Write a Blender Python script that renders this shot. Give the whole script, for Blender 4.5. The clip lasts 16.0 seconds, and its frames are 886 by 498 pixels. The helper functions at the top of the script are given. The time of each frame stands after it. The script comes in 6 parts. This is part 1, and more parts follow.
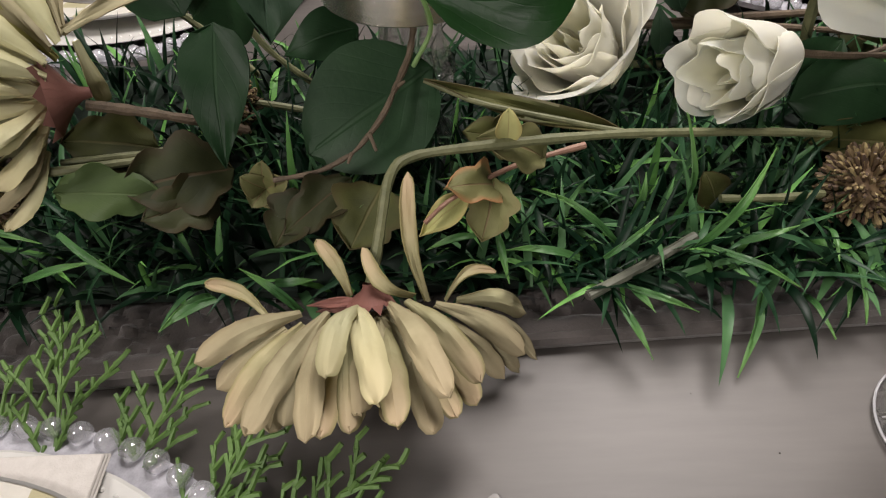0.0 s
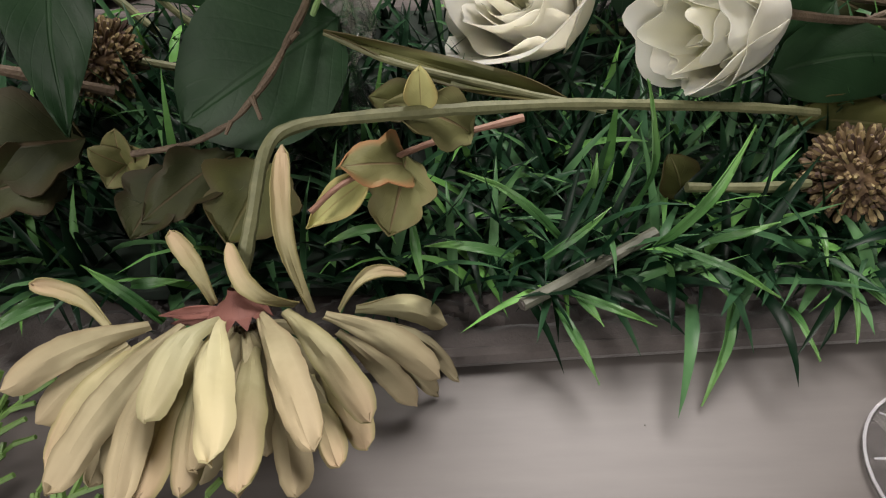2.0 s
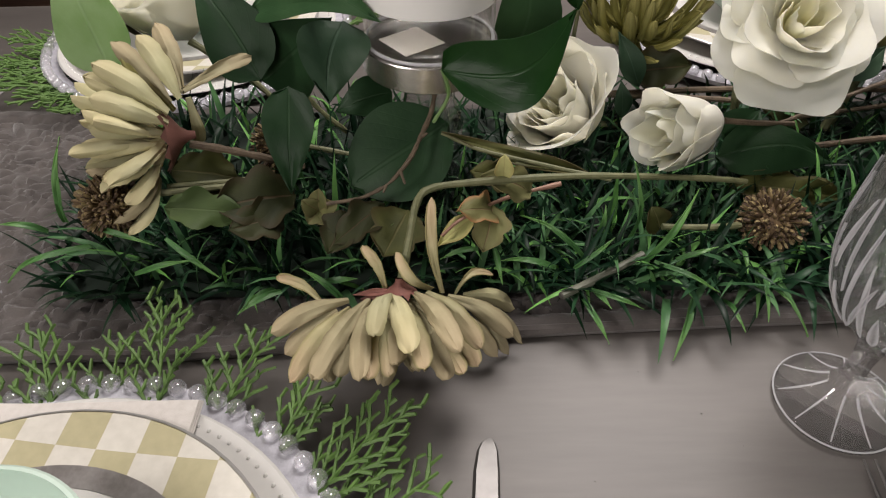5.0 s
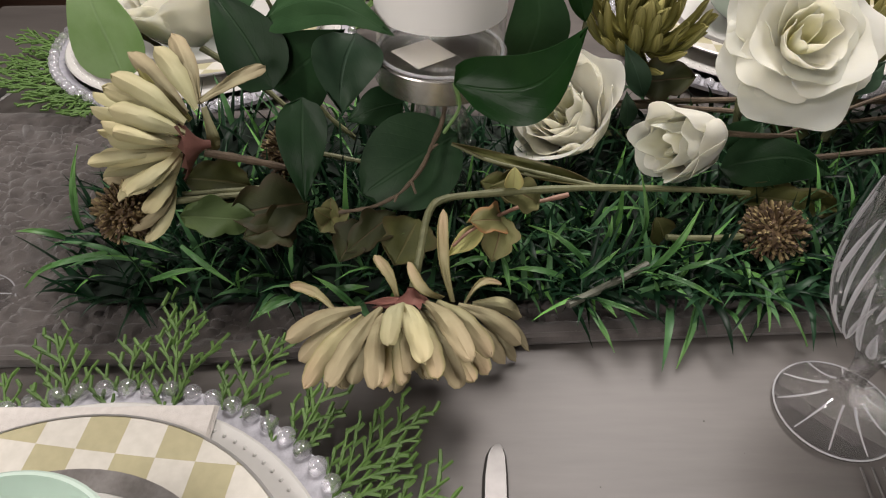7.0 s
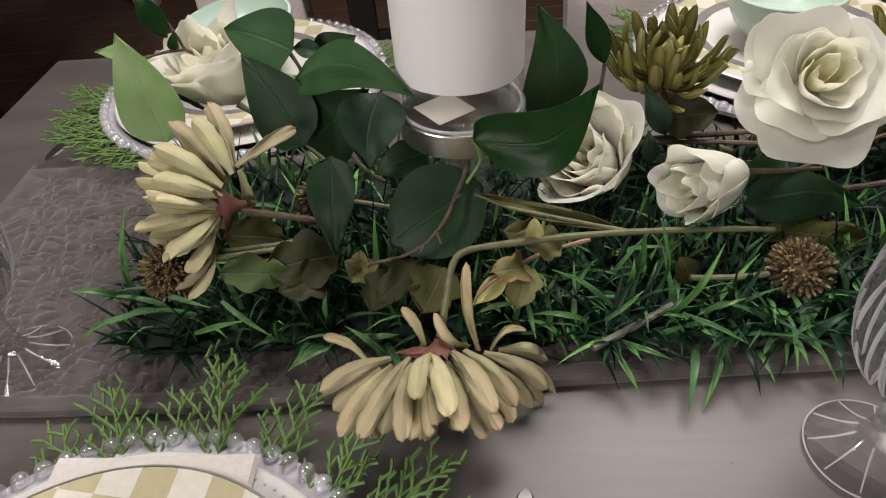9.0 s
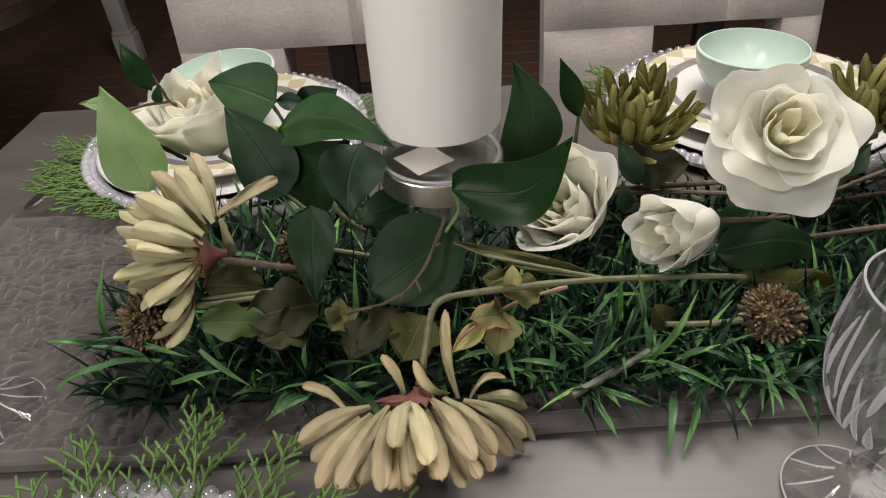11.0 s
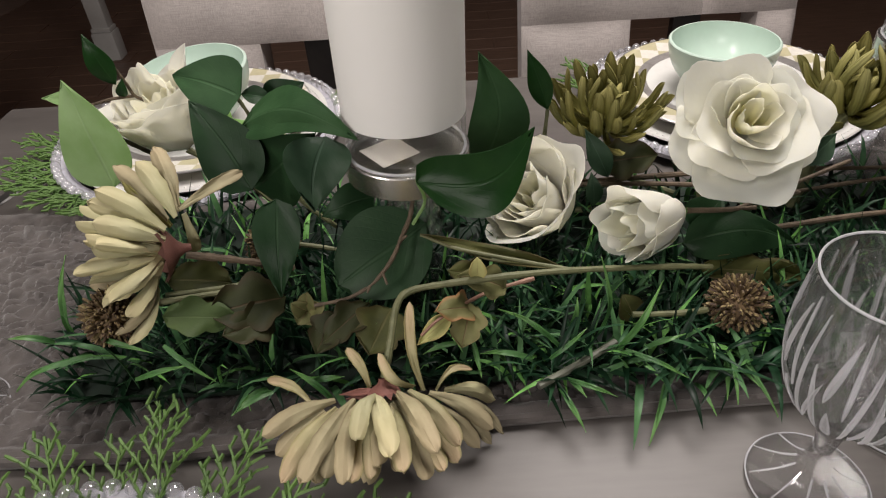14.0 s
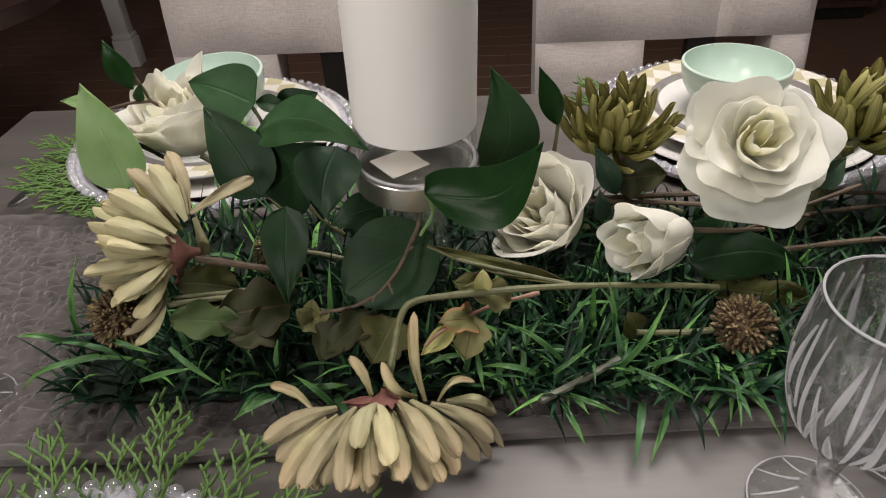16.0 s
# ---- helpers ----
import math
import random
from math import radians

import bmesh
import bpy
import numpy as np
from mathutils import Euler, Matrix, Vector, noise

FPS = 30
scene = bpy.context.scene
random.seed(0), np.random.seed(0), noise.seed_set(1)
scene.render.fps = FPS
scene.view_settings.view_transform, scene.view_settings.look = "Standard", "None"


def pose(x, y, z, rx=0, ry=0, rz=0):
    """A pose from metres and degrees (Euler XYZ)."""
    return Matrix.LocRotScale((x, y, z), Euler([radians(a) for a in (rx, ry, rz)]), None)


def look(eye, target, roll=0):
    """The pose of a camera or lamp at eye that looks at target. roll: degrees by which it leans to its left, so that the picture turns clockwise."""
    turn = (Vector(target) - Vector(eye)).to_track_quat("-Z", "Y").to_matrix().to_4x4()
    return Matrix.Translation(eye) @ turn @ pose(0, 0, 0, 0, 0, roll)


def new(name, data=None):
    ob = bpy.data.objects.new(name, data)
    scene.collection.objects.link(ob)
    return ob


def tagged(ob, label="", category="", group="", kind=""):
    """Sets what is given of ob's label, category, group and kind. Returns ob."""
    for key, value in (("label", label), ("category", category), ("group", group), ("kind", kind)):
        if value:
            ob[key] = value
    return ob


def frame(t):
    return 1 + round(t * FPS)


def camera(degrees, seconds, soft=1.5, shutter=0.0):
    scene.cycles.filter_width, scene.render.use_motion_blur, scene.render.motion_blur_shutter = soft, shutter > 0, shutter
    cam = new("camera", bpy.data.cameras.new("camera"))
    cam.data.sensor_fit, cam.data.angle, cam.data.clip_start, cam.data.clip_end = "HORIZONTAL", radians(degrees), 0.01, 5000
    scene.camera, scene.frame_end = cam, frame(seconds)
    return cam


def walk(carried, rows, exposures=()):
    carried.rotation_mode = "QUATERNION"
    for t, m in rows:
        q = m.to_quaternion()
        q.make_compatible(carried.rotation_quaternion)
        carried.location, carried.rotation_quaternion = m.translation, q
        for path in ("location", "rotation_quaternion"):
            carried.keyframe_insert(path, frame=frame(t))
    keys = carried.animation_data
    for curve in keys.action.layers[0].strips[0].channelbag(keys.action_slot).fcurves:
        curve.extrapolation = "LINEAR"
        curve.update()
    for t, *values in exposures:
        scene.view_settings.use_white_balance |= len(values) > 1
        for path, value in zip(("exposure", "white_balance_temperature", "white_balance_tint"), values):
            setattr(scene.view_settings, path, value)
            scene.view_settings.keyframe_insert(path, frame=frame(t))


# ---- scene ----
cam = camera(67.8, 16.0, soft=1.15)
PATH = [
    (0, (0.037, 0.063, 1.024), (-0.033, 1.426, -0.438), -4.4),
    (0.5, (0.05, 0.089, 0.997), (0.009, 1.413, -0.501), -3.0),
    (1, (0.058, 0.099, 0.99), (0.026, 1.42, -0.511), -2.4),
    (1.5, (0.062, 0.106, 0.982), (0.059, 1.437, -0.51), -1.4),
    (2, (0.063, 0.107, 0.982), (0.065, 1.433, -0.515), -1.3),
    (2.5, (0.057, 0.102, 0.993), (0.05, 1.442, -0.492), -2.2),
    (3, (0.048, 0.079, 1.009), (0.015, 1.427, -0.468), -3.3),
    (3.5, (0.045, 0.043, 1.045), (-0.013, 1.413, -0.411), -4.2),
    (4, (0.03, -0.001, 1.075), (-0.04, 1.402, -0.348), -4.1),
    (4.2, (0.03, -0.017, 1.076), (-0.037, 1.435, -0.297), -3.4),
    (6.5, (0.02, -0.026, 1.094), (-0.004, 1.447, -0.26), -1.2),
    (7, (0.019, -0.024, 1.094), (-0.005, 1.432, -0.276), -1.1),
    (7.5, (0.019, -0.029, 1.1), (-0.024, 1.394, -0.305), -3.3),
    (8, (0.022, -0.035, 1.115), (-0.106, 1.383, -0.29), -6.1),
    (8.5, (0.023, -0.03, 1.119), (-0.113, 1.437, -0.233), -5.6),
    (9, (0.032, -0.018, 1.122), (-0.124, 1.457, -0.22), -6.3),
    (9.2, (0.026, -0.019, 1.121), (-0.114, 1.483, -0.193), -5.7),
    (11.3, (0.036, -0.024, 1.126), (-0.047, 1.559, -0.094), -4.9),
    (11.5, (0.038, -0.025, 1.129), (-0.033, 1.566, -0.081), -5.1),
    (12, (0.045, -0.029, 1.13), (0.005, 1.575, -0.064), -5.2),
    (12.5, (0.046, -0.037, 1.133), (0.022, 1.568, -0.059), -5.1),
    (13, (0.046, -0.029, 1.127), (0.018, 1.566, -0.078), -5.2),
    (13.5, (0.046, -0.024, 1.125), (0.008, 1.555, -0.103), -5.0),
    (14, (0.048, -0.024, 1.12), (-0.01, 1.545, -0.119), -4.5),
    (14.5, (0.045, -0.026, 1.117), (-0.031, 1.546, -0.118), -3.3),
    (15, (0.046, -0.029, 1.114), (-0.04, 1.561, -0.097), -2.5),
    (15.5, (0.047, -0.029, 1.117), (-0.041, 1.566, -0.086), -2.9),
    (16, (0.05, -0.027, 1.12), (-0.035, 1.568, -0.083), -3.3),
]
EXPOSURES = [(0, 0.10), (1.5, 0.20), (3, 0.16), (4, 0.02), (6.5, -0.06), (9, -0.05), (12.5, 0.0), (16, -0.04)]
walk(cam, [(t, look(eye, target, roll)) for t, eye, target, roll in PATH], EXPOSURES)

# ---- world and lights ----
world = bpy.data.worlds.new("room_air")
scene.world = world
world.use_nodes = True
world.node_tree.nodes["Background"].inputs[0].default_value = (0.9, 0.92, 1.0, 1)
world.node_tree.nodes["Background"].inputs[1].default_value = 0.002
scene.view_settings.exposure = 0.0


def unseen_lamp(place, target, watts, size, tint):
    data = bpy.data.lights.new("unseen_lamp", "AREA")
    data.shape, data.size, data.energy, data.color = "DISK", size, watts, tint
    ob = new("unseen_lamp", data)
    ob.matrix_world = look(place, target)
    return ob


# unseen lamps over the table and in the corner behind, plus added camera-side fill
unseen_lamp((0.30, 0.80, 2.08), (0.15, 0.45, 0.75), 27, 0.75, (1.0, 0.925, 0.885))
unseen_lamp((-1.3, -0.6, 2.40), (0.0, 0.4, 0.8), 20, 0.60, (1.0, 0.925, 0.885))
unseen_lamp((-0.5, -2.2, 1.75), (0.1, 0.8, 0.85), 26, 0.9, (1.0, 0.935, 0.892))

TABLE = 0.75
# ---- materials ----


def nodes_of(name, rough=0.6, metal=0.0):
    m = bpy.data.materials.new(name)
    m.use_nodes = True
    nt = m.node_tree
    p = nt.nodes["Principled BSDF"]
    p.inputs["Roughness"].default_value = rough
    p.inputs["Metallic"].default_value = metal
    return m, nt, p


def add(nt, kind, **sockets):
    n = nt.nodes.new(kind)
    for k, v in sockets.items():
        n.inputs[k.replace("_", " ")].default_value = v
    return n


def ramp_of(nt, fac, stops):
    r = nt.nodes.new("ShaderNodeValToRGB")
    while len(r.color_ramp.elements) < len(stops):
        r.color_ramp.elements.new(0.5)
    for e, (at, c) in zip(r.color_ramp.elements, stops):
        e.position, e.color = at, (*c, 1)
    nt.links.new(fac, r.inputs[0])
    return r.outputs[0]


def mix_of(nt, fac, a, b, mode="MIX"):
    n = nt.nodes.new("ShaderNodeMix")
    n.data_type, n.blend_type = "RGBA", mode
    for sock, v in ((n.inputs[0], fac), (n.inputs[6], a), (n.inputs[7], b)):
        if isinstance(v, (int, float)):
            sock.default_value = v
        elif isinstance(v, tuple):
            sock.default_value = (*v, 1)
        else:
            nt.links.new(v, sock)
    return n.outputs[2]


def mottled(name, dark, light, scale=60, rough=0.6, metal=0.0, bump=0.15, stretch=(1, 1, 1), fine=6.0, spread=0.25, sheen=0.0, coat=0.0):
    """Two scales of noise between two colours, a fine relief, and a slight change from object to object."""
    m, nt, p = nodes_of(name, rough, metal)
    co = nt.nodes.new("ShaderNodeTexCoord")
    mp = nt.nodes.new("ShaderNodeMapping")
    mp.inputs["Scale"].default_value = stretch
    nt.links.new(co.outputs["Object"], mp.inputs[0])
    big = add(nt, "ShaderNodeTexNoise", Scale=scale, Detail=4.0)
    small = add(nt, "ShaderNodeTexNoise", Scale=scale * fine, Detail=3.0)
    for n in (big, small):
        nt.links.new(mp.outputs[0], n.inputs["Vector"])
    both = nt.nodes.new("ShaderNodeMath")
    both.operation = "ADD"
    half = nt.nodes.new("ShaderNodeMath")
    half.operation, half.inputs[1].default_value = "MULTIPLY", 0.4
    nt.links.new(small.outputs[0], half.inputs[0])
    nt.links.new(big.outputs[0], both.inputs[0])
    nt.links.new(half.outputs[0], both.inputs[1])
    c = ramp_of(nt, both.outputs[0], [(0.7 - spread, dark), (0.7 + spread, light)])
    nt.links.new(c, p.inputs["Base Color"])
    b = add(nt, "ShaderNodeBump", Strength=bump, Distance=0.001)
    nt.links.new(small.outputs[0], b.inputs["Height"])
    nt.links.new(b.outputs[0], p.inputs["Normal"])
    p.inputs["Sheen Weight"].default_value = sheen
    p.inputs["Coat Weight"].default_value = coat
    return m


def leafy(name, dark, light, rib, rough=0.45, veins=0.5, edge=None, tip=None, gloss=0.25, ridges=0.0, side_veins=0.05):
    """Leaf or petal: colour along and across its own length, a midrib and side veins, fine weave."""
    m, nt, p = nodes_of(name, rough)
    p.inputs["Specular IOR Level"].default_value = gloss
    uv = nt.nodes.new("ShaderNodeUVMap")
    uv.uv_map = "UVMap"
    sep = nt.nodes.new("ShaderNodeSeparateXYZ")
    nt.links.new(uv.outputs[0], sep.inputs[0])
    across = nt.nodes.new("ShaderNodeMath")
    across.operation, across.inputs[1].default_value = "SUBTRACT", 0.5
    nt.links.new(sep.outputs[1], across.inputs[0])
    away = nt.nodes.new("ShaderNodeMath")
    away.operation = "ABSOLUTE"
    nt.links.new(across.outputs[0], away.inputs[0])
    co = nt.nodes.new("ShaderNodeTexCoord")
    n1 = add(nt, "ShaderNodeTexNoise", Scale=45.0, Detail=4.0)
    n2 = add(nt, "ShaderNodeTexNoise", Scale=420.0, Detail=2.0)
    nt.links.new(co.outputs["Object"], n1.inputs["Vector"])
    nt.links.new(co.outputs["Object"], n2.inputs["Vector"])
    c = ramp_of(nt, n1.outputs[0], [(0.3, dark), (0.7, light)])
    if tip:
        t = ramp_of(nt, sep.outputs[0], [(0.45, (0, 0, 0)), (1.0, (1, 1, 1))])
        c = mix_of(nt, t, c, tip)
    if edge:
        t = ramp_of(nt, away.outputs[0], [(0.32, (0, 0, 0)), (0.5, (1, 1, 1))])
        c = mix_of(nt, t, c, edge)
    info = nt.nodes.new("ShaderNodeObjectInfo")
    shade = ramp_of(nt, info.outputs["Random"], [(0, (0.78, 0.80, 0.76)), (1, (1.12, 1.1, 1.05))])
    c = mix_of(nt, 1.0, c, shade, "MULTIPLY")
    # side veins run out and forward from the midrib
    k = nt.nodes.new("ShaderNodeMath")
    k.operation, k.inputs[1].default_value = "MULTIPLY", -0.9
    nt.links.new(away.outputs[0], k.inputs[0])
    s = nt.nodes.new("ShaderNodeMath")
    s.operation = "ADD"
    nt.links.new(sep.outputs[0], s.inputs[0])
    nt.links.new(k.outputs[0], s.inputs[1])
    w = nt.nodes.new("ShaderNodeMath")
    w.operation, w.inputs[1].default_value = "MULTIPLY", 44.0
    nt.links.new(s.outputs[0], w.inputs[0])
    sn = nt.nodes.new("ShaderNodeMath")
    sn.operation = "SINE"
    nt.links.new(w.outputs[0], sn.inputs[0])
    side = ramp_of(nt, sn.outputs[0], [(0.90, (0, 0, 0)), (1.0, (side_veins, side_veins, side_veins))])
    mid = ramp_of(nt, away.outputs[0], [(0.012, (1, 1, 1)), (0.03, (0, 0, 0))])
    if not veins:
        mid = mix_of(nt, 1.0, mid, (0.0, 0.0, 0.0), "MULTIPLY")
    vein = mix_of(nt, 1.0, mid, side, "LIGHTEN")
    amount = mix_of(nt, 1.0, vein, (veins, veins, veins), "MULTIPLY")
    c = mix_of(nt, amount, c, rib)
    nt.links.new(c, p.inputs["Base Color"])
    b = add(nt, "ShaderNodeBump", Strength=0.4, Distance=0.0018)
    nt.links.new(vein, b.inputs["Height"])
    b.invert = True
    last = b
    if ridges:
        # lengthwise ribs that waver a little
        wob = nt.nodes.new("ShaderNodeMath")
        wob.operation, wob.inputs[1].default_value = "MULTIPLY_ADD", 26.0
        nt.links.new(sep.outputs[1], wob.inputs[0])
        drift = nt.nodes.new("ShaderNodeMath")
        drift.operation, drift.inputs[1].default_value = "MULTIPLY", 6.0
        nt.links.new(n1.outputs[0], drift.inputs[0])
        nt.links.new(drift.outputs[0], wob.inputs[2])
        rs = nt.nodes.new("ShaderNodeMath")
        rs.operation = "SINE"
        nt.links.new(wob.outputs[0], rs.inputs[0])
        last = add(nt, "ShaderNodeBump", Strength=ridges, Distance=0.001)
        nt.links.new(rs.outputs[0], last.inputs["Height"])
        nt.links.new(b.outputs[0], last.inputs["Normal"])
    b2 = add(nt, "ShaderNodeBump", Strength=0.2, Distance=0.0006)
    nt.links.new(n2.outputs[0], b2.inputs["Height"])
    nt.links.new(last.outputs[0], b2.inputs["Normal"])
    nt.links.new(b2.outputs[0], p.inputs["Normal"])
    return m


def softened(m):
    p = m.node_tree.nodes["Principled BSDF"]
    p.inputs["Subsurface Weight"].default_value = 0.5
    p.inputs["Subsurface Scale"].default_value = 0.004
    p.inputs["Subsurface Radius"].default_value = (1.0, 0.9, 0.7)
    seen_through(m, 0.46, (0.95, 0.94, 0.86))


def seen_through(m, share, colour=None):
    """Thin cloth or frosted glass: a share of the light passes and scatters."""
    nt = m.node_tree
    p = nt.nodes["Principled BSDF"]
    thin = nt.nodes.new("ShaderNodeBsdfTranslucent")
    if colour:
        thin.inputs["Color"].default_value = (*colour, 1)
    else:
        nt.links.new(p.inputs["Base Color"].links[0].from_socket, thin.inputs["Color"])
    both = nt.nodes.new("ShaderNodeMixShader")
    both.inputs[0].default_value = share
    nt.links.new(p.outputs[0], both.inputs[1])
    nt.links.new(thin.outputs[0], both.inputs[2])
    nt.links.new(both.outputs[0], nt.nodes["Material Output"].inputs["Surface"])


def glassy(name, bend=0.3, shine=0.05, tint=(0.98, 0.985, 0.985), glint=0.0):
    """Clear glass: a gloss that grows at a slant over light that passes straight or, by the share bend, refracts."""
    m, nt, p = nodes_of(name, 0.0)
    nt.nodes.remove(p)
    clear = nt.nodes.new("ShaderNodeBsdfTransparent")
    clear.inputs[0].default_value = (*tint, 1)
    thick = add(nt, "ShaderNodeBsdfRefraction", Roughness=0.0, IOR=1.42)
    thick.inputs["Color"].default_value = (*tint, 1)
    gloss = add(nt, "ShaderNodeBsdfGlossy", Roughness=0.06)
    facing = add(nt, "ShaderNodeLayerWeight", Blend=0.5)
    steep = nt.nodes.new("ShaderNodeMath")
    steep.operation, steep.inputs[1].default_value = "POWER", 3.5
    nt.links.new(facing.outputs["Facing"], steep.inputs[0])
    fres = nt.nodes.new("ShaderNodeMath")
    fres.operation, fres.inputs[1].default_value, fres.inputs[2].default_value = "MULTIPLY_ADD", 0.40, shine
    nt.links.new(steep.outputs[0], fres.inputs[0])
    inside = nt.nodes.new("ShaderNodeMixShader")
    inside.inputs[0].default_value = bend
    nt.links.new(clear.outputs[0], inside.inputs[1])
    nt.links.new(thick.outputs[0], inside.inputs[2])
    both = nt.nodes.new("ShaderNodeMixShader")
    nt.links.new(fres.outputs[0], both.inputs[0])
    nt.links.new(inside.outputs[0], both.inputs[1])
    nt.links.new(gloss.outputs[0], both.inputs[2])
    last = both
    if glint:
        # a share of diffuse white painted in for the sparkle of facets
        glint_white = add(nt, "ShaderNodeBsdfDiffuse", Roughness=0.5)
        glint_white.inputs["Color"].default_value = (0.85, 0.85, 0.88, 1)
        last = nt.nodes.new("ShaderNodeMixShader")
        last.inputs[0].default_value = glint
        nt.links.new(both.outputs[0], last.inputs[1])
        nt.links.new(glint_white.outputs[0], last.inputs[2])
    nt.links.new(last.outputs[0], nt.nodes["Material Output"].inputs["Surface"])
    return m


def grassy():
    m, nt, p = nodes_of("grass_blade", 0.38)
    p.inputs["Specular IOR Level"].default_value = 0.14
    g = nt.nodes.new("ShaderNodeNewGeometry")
    # tone varies by blade; the near-black greens also paint the shade between blades
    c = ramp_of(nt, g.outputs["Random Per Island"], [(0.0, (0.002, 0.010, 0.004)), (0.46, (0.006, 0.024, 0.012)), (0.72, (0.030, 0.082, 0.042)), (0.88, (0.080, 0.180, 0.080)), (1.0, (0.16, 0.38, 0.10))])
    co = nt.nodes.new("ShaderNodeTexCoord")
    n1 = add(nt, "ShaderNodeTexNoise", Scale=70.0, Detail=3.0)
    nt.links.new(co.outputs["Object"], n1.inputs["Vector"])
    sh = ramp_of(nt, n1.outputs[0], [(0.3, (0.6, 0.65, 0.6)), (0.7, (1.2, 1.15, 1.0))])
    nt.links.new(mix_of(nt, 1.0, c, sh, "MULTIPLY"), p.inputs["Base Color"])
    return m


def spiky():
    m, nt, p = nodes_of("thistle_spike", 0.7)
    g = nt.nodes.new("ShaderNodeNewGeometry")
    c = ramp_of(nt, g.outputs["Random Per Island"], [(0.0, (0.050, 0.028, 0.020)), (0.45, (0.115, 0.074, 0.038)), (0.8, (0.22, 0.16, 0.075)), (1.0, (0.36, 0.29, 0.14))])
    co = nt.nodes.new("ShaderNodeTexCoord")
    n1 = add(nt, "ShaderNodeTexNoise", Scale=400.0, Detail=2.0)
    nt.links.new(co.outputs["Object"], n1.inputs["Vector"])
    sh = ramp_of(nt, n1.outputs[0], [(0.3, (0.7, 0.7, 0.7)), (0.7, (1.15, 1.15, 1.1))])
    nt.links.new(mix_of(nt, 1.0, c, sh, "MULTIPLY"), p.inputs["Base Color"])
    return m


def checkered():
    m, nt, p = nodes_of("checkered_glaze", 0.34)
    co = nt.nodes.new("ShaderNodeTexCoord")
    mp = nt.nodes.new("ShaderNodeMapping")
    mp.inputs["Rotation"].default_value = (0, 0, radians(7))
    nt.links.new(co.outputs["Object"], mp.inputs[0])
    ch = add(nt, "ShaderNodeTexChecker", Scale=45.0)
    ch.inputs["Color1"].default_value = (0.64, 0.61, 0.55, 1)
    ch.inputs["Color2"].default_value = (0.45, 0.41, 0.26, 1)
    nt.links.new(mp.outputs[0], ch.inputs["Vector"])
    n = add(nt, "ShaderNodeTexNoise", Scale=160.0, Detail=3.0)
    nt.links.new(co.outputs["Object"], n.inputs["Vector"])
    sh = ramp_of(nt, n.outputs[0], [(0.3, (0.93, 0.93, 0.92)), (0.7, (1.04, 1.04, 1.04))])
    nt.links.new(mix_of(nt, 1.0, ch.outputs[0], sh, "MULTIPLY"), p.inputs["Base Color"])
    return m


def linen():
    m, nt, p = nodes_of("linen_weave", 0.9)
    co = nt.nodes.new("ShaderNodeTexCoord")
    heights = []
    for stretch in ((1.0, 1.0, 0.06), (0.06, 1.0, 1.0)):
        mp = nt.nodes.new("ShaderNodeMapping")
        mp.inputs["Scale"].default_value = stretch
        nt.links.new(co.outputs["Object"], mp.inputs[0])
        n = add(nt, "ShaderNodeTexNoise", Scale=800.0, Detail=3.0)
        nt.links.new(mp.outputs[0], n.inputs["Vector"])
        heights.append(n.outputs[0])
    both = mix_of(nt, 0.5, heights[0], heights[1])
    c = ramp_of(nt, both, [(0.34, (0.35, 0.315, 0.298)), (0.66, (0.52, 0.472, 0.448))])
    big = add(nt, "ShaderNodeTexNoise", Scale=9.0, Detail=3.0)
    nt.links.new(co.outputs["Object"], big.inputs["Vector"])
    sh = ramp_of(nt, big.outputs[0], [(0.3, (0.88, 0.88, 0.88)), (0.7, (1.05, 1.04, 1.04))])
    nt.links.new(mix_of(nt, 1.0, c, sh, "MULTIPLY"), p.inputs["Base Color"])
    b = add(nt, "ShaderNodeBump", Strength=0.5, Distance=0.001)
    nt.links.new(both, b.inputs["Height"])
    nt.links.new(b.outputs[0], p.inputs["Normal"])
    p.inputs["Sheen Weight"].default_value = 0.2
    return m


